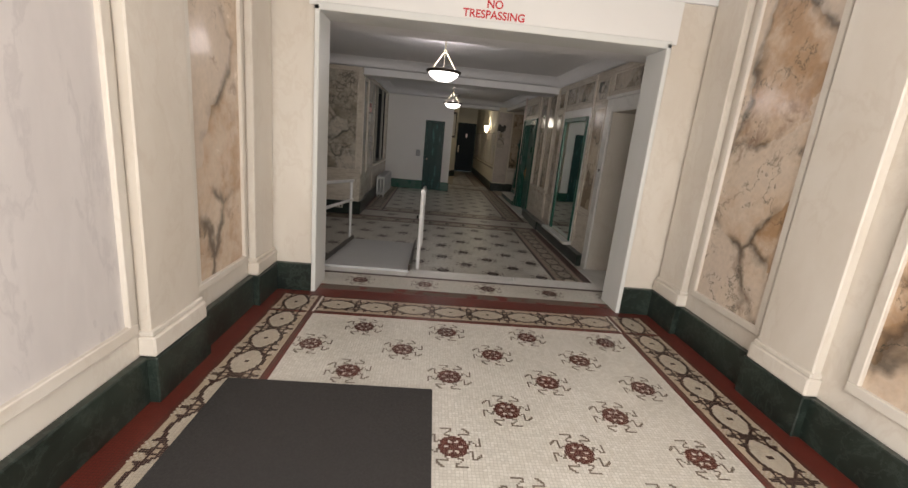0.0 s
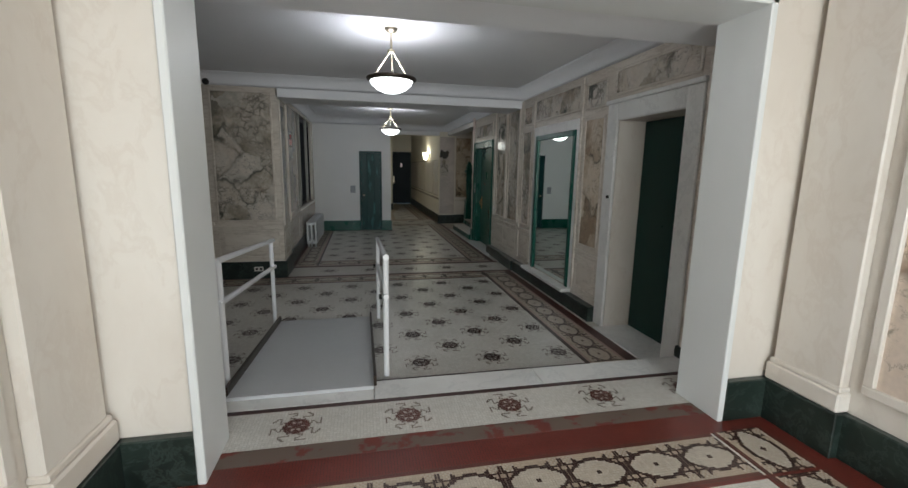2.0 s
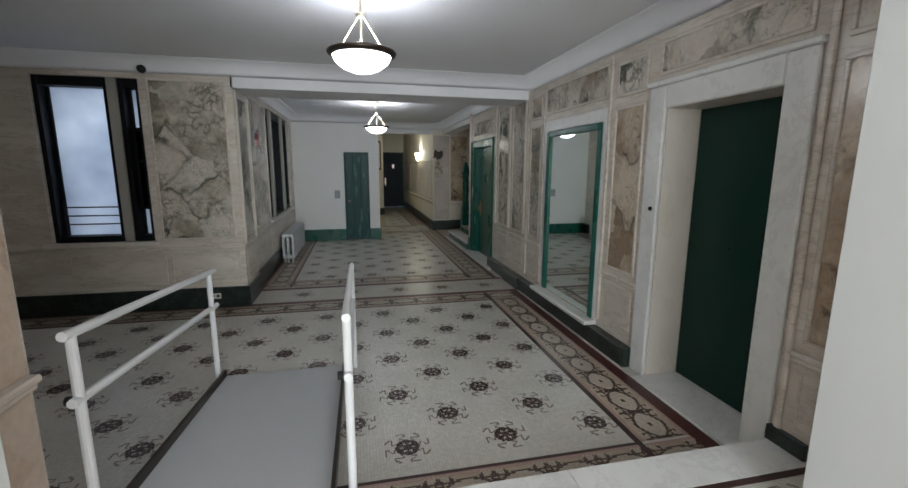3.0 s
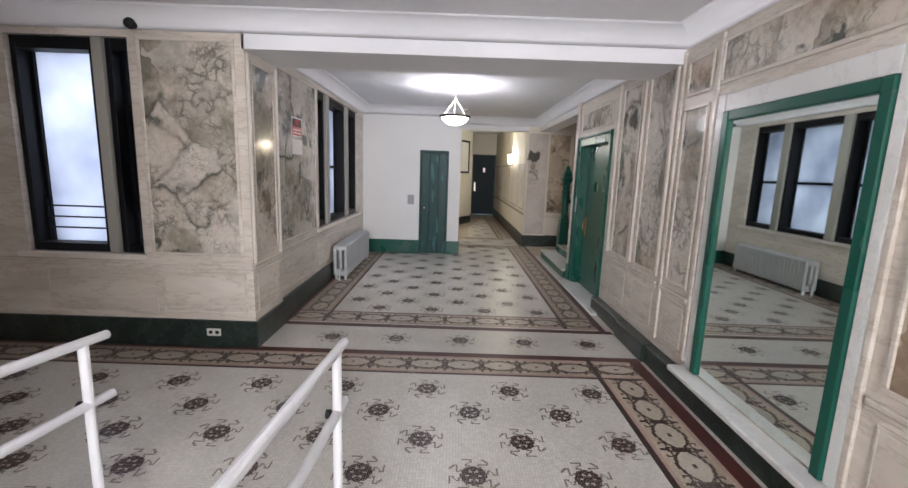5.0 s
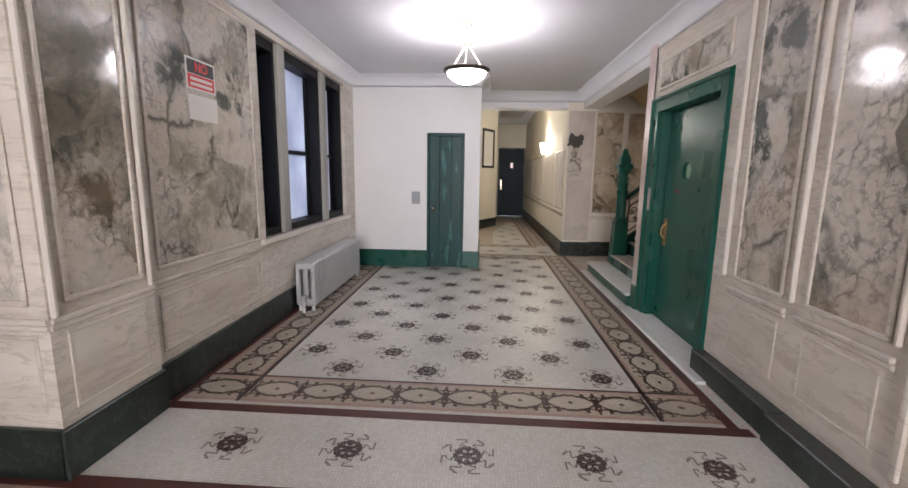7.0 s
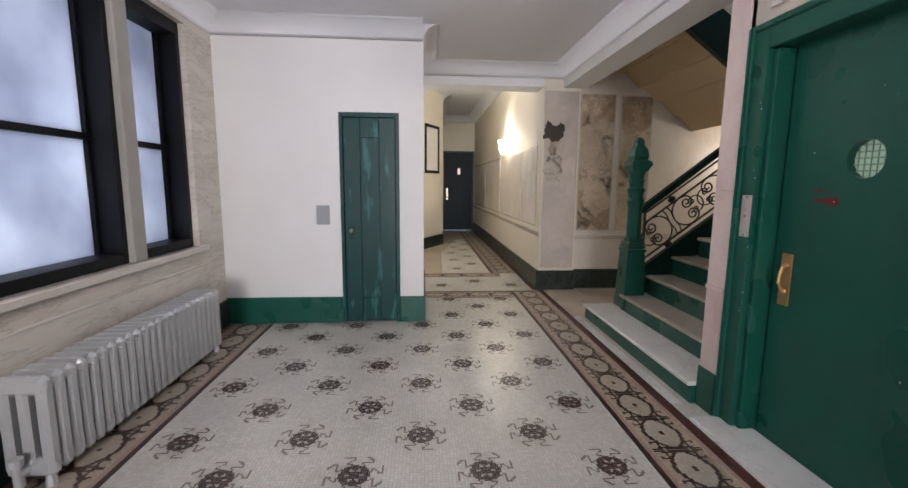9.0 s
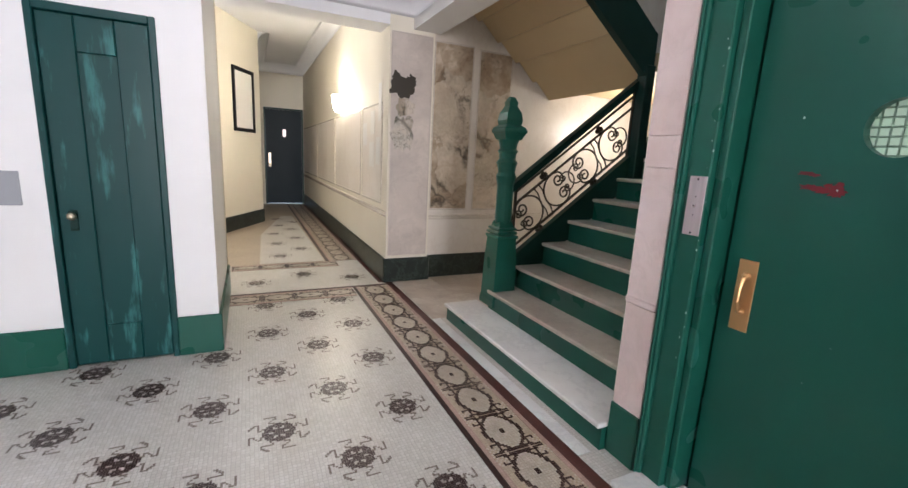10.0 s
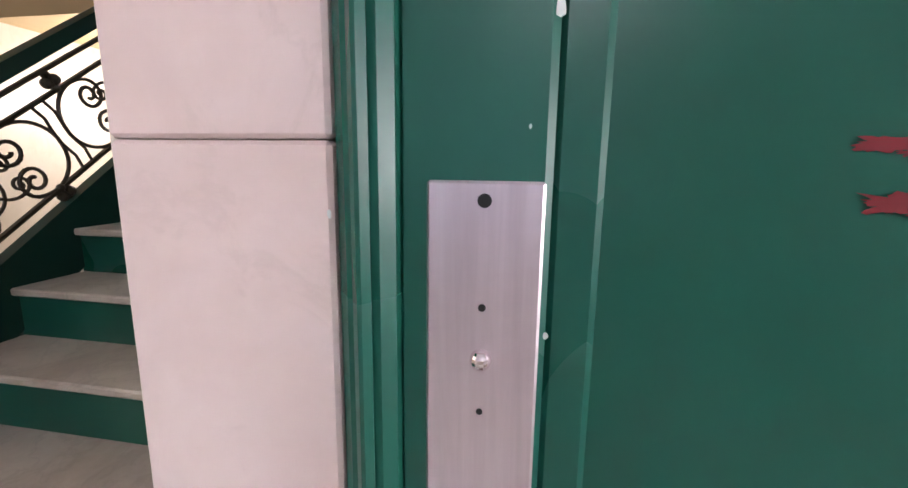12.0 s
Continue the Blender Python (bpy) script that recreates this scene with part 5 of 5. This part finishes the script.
cove(0.95, 22.6, 2.05, 22.6, 0, -1, ZH, 0.2)
cove(0.95, 19.5, 0.95, 22.6, 1, 0, ZH, 0.2)
pic = thing("picture_frame", "black framed notice on the slanting corridor wall", "picture frame", pose(A.x, A.y, 0, 0, 0, ang))
bm = nb()
for qd in ((0.94, 1.66, 0.99, 2.70), (1.59, 1.66, 1.64, 2.70), (0.99, 1.66, 1.59, 1.72), (0.99, 2.64, 1.59, 2.70)):
    box(bm, qd[0], -0.03, qd[1], qd[2], 0, qd[3])
part("frame", bm, M["black_paint"], pic)
bm = nb()
box(bm, 0.99, -0.012, 1.72, 1.59, -0.002, 2.64)
part("sheet", bm, M["sign_white"], pic)
# sconce
sc = thing("wall_sconce", "glowing warm wall sconce on the corridor wall", "wall lamp", pose(2.05, 17.2, 2.1))
bm = nb()
lathe(bm, [(0.03, -0.12), (0.07, -0.05), (0.09, 0.12), (0.08, 0.12)], 16, (-0.10, 0, 0))
part("shade", bm, M["sconce"], sc, smooth=True)
bm = nb()
box(bm, -0.03, -0.05, -0.1, -0.003, 0.05, 0.1, 0.005)
part("back_plate", bm, M["brass"], sc)

# ---- signs, outlet, camera ----
sg = thing("warning_sign", "red and black warning sign on the marble wall", "sign")
bm = nb()
west.box(bm, 9.75, 2.035, 10.07, 2.245, 0.006, 0.009)
part("board", bm, M["sign_white"], sg)
bm = nb()
west.box(bm, 9.765, 2.045, 10.055, 2.135, 0.009, 0.0105)
part("red_field", bm, M["sign_red"], sg)
bm = nb()
west.box(bm, 9.765, 2.14, 10.055, 2.23, 0.009, 0.0105)
part("black_field", bm, M["sign_black"], sg)


def lettering(name, text, size, m, material, parent, depth=0.001):
    cu = bpy.data.curves.new(name, "FONT")
    cu.body, cu.size, cu.extrude = text, size, depth
    cu.offset = size * 0.02
    cu.align_x, cu.align_y = "CENTER", "CENTER"
    tmp = bpy.data.objects.new(name, cu)
    me = bpy.data.meshes.new_from_object(tmp)
    bpy.data.objects.remove(tmp)
    me.materials.clear()
    me.materials.append(material)
    ob = new(name, me)
    ob.parent = parent
    ob.matrix_basis = m
    return ob


lettering("lettering", "NO", 0.09, pose(XW + 0.0125, 9.91, 2.185, 90, 0, 90), M["sign_red"], sg)
bm = nb()
for k in range(2):
    west.box(bm, 9.79, 2.06 + 0.036 * k, 10.03, 2.08 + 0.036 * k, 0.0105, 0.0115)
part("text_bar", bm, M["sign_white"], sg)
s2 = thing("paper_notice", "small faded paper notice below the warning sign", "notice")
bm = nb()
west.box(bm, 9.76, 1.83, 10.08, 2.0, 0.006, 0.0075)
part("sheet", bm, M["sign_white"], s2)
ws_sign = thing("painted_notice", "red painted capital letters on the white header", "sign")
lettering("lettering", "NO", 0.085, pose(0.385, 3.857, 2.745, 90, 0, 0), M["red_text"], ws_sign)
lettering("lettering", "TRESPASSING", 0.085, pose(0.385, 3.857, 2.665, 90, 0, 0), M["red_text"], ws_sign)
ou = thing("power_outlet", "white double power outlet in the dark marble baseboard", "power outlet")
bm = nb()
front.box(bm, -1.86, 0.115, -1.73, 0.185, 0.03, 0.036, 0.002)
part("cover", bm, M["plastic_white"], ou)
for u in (-1.825, -1.765):
    bm = nb()
    cyl(bm, front.at(u, 0.15, 0.034), front.at(u, 0.15, 0.038), 0.018, 12)
    part("socket", bm, M["hole"], ou)
cctv = thing("security_camera", "small black dome camera above the window", "camera")
bm = nb()
ball(bm, (-2.32, YS - 0.06, 2.80), 0.045)
cyl(bm, (-2.32, YS, 2.80), (-2.32, YS - 0.06, 2.80), 0.025)
part("dome", bm, M["rubber_black"], cctv, smooth=True)

# ---- smears, stain, papers ----
sm = thing("marker_smear", "red marker smear on the green elevator door", "smear")
rnd = random.Random(4)
for layer, (cy_, cz_, wy, wz) in enumerate(((11.222, 1.414, 0.026, 0.006), (11.195, 1.409, 0.018, 0.005), (11.205, 1.369, 0.034, 0.009), (11.17, 1.362, 0.026, 0.011), (11.128, 1.360, 0.030, 0.018), (11.12, 1.382, 0.012, 0.009), (11.150, 1.378, 0.014, 0.006))):
    bm = nb()
    ring = []
    for k in range(44):
        a = 2 * math.pi * k / 44
        g = 1 + rnd.uniform(-0.30, 0.22) * (1.5 if math.cos(a) > 0.5 else 0.8)
        ring.append(bm.verts.new((xf - 0.0012 - 0.0004 * layer, cy_ + 0.012 + wy * g * math.cos(a), cz_ - 0.012 + wz * g * math.sin(a))))
    bm.faces.new(list(reversed(ring)))
    part("smear_blot", bm, M["red_smear"], sm)
bm = nb()
ball(bm, (xf - 0.004, 11.136, 1.352), 0.003, 8, 6)
part("pale_dot", bm, M["flake"], sm)
chips = thing("paint_chips", "small pale flakes of missing paint on the green door frame", "paint chips")
for k in range(60):
    bm = nb()
    on_leaf = k % 4 == 0
    yy = rnd.uniform(10.6, 11.35) if on_leaf else rnd.choice((11.621, 11.619, 11.50, 11.489)) + rnd.uniform(-0.003, 0.003)
    zz = rnd.uniform(0.6, 2.0)
    xx = xf - 0.001 if on_leaf else XE - (0.0195 if yy > 11.57 else 0.0012)
    r = rnd.uniform(0.0007, 0.0022) if k % 5 else 0.0035
    ring = [bm.verts.new((xx, yy + r * math.cos(a) * rnd.uniform(0.6, 1.2), zz + 1.5 * r * math.sin(a))) for a in [2 * math.pi * q / 8 for q in range(8)]]
    bm.faces.new(list(reversed(ring)))
    part("flake", bm, M["flake"], chips)
for k, (u, z, a, h) in enumerate(((15.12, 1.75, 0.12, 0.40), (15.16, 1.28, 0.16, 0.30), (15.40, 1.62, 0.18, 0.26), (15.42, 1.25, 0.20, 0.28), (15.75, 1.5, 0.2, 0.26))):
    nt = thing("paper_notice", "white paper notice taped to the corridor wall", "notice", group="notices on the corridor wall")
    bm = nb()
    cr.box(bm, u, z, u + a, z + h, 0.012, 0.014)
    part("sheet", bm, M["sign_white"], nt)

st = thing("dark_stain", "ragged grey-black stain on the marble corner of the corridor", "stain")
for layer, (cx_, cz_, wx, wz, mm) in enumerate(((2.20, 2.08, 0.14, 0.10, "iron"), (2.13, 2.17, 0.05, 0.07, "iron"), (2.29, 2.16, 0.05, 0.06, "iron"), (2.22, 1.90, 0.10, 0.10, "breccia_grey"), (2.21, 1.62, 0.12, 0.20, "breccia_grey"))):
    bm = nb()
    ring = []
    for k in range(22):
        a = 2 * math.pi * k / 22
        g = 1 + rnd.uniform(-0.30, 0.25)
        ring.append(bm.verts.new((cx_ + wx * g * math.cos(a), YJ - 0.0105 + 0.0005 * layer, cz_ + wz * g * math.sin(a))))
    bm.faces.new(ring)
    part("stain_blot", bm, M[mm], st)
for sd, own, us_, zt in ((pier, wall_front, (8.62, 9.20), 2.62), (east, wall_east_2, (8.66, 9.29, 9.97), 2.75)):
    for u in us_:
        bm = nb()
        sd.box(bm, u - 0.016, 0.80, u + 0.016, zt, 0, 0.028, 0.010)
        part("stile", bm, M["cream_warm"], own)

for a, c in ((13.70, 14.28), (14.285, 14.95)):
    for p, q2 in ((2.13, 2.60), (2.605, 3.30), (3.305, 4.2)):
        strip(floor, "stone_slab", M["tread"], p, a, q2, c, 0, 0.004)
strip(floor, "stone_slab", M["white_marble"], 2.12, 11.80, 2.20, 13.69, 0, 0.004)
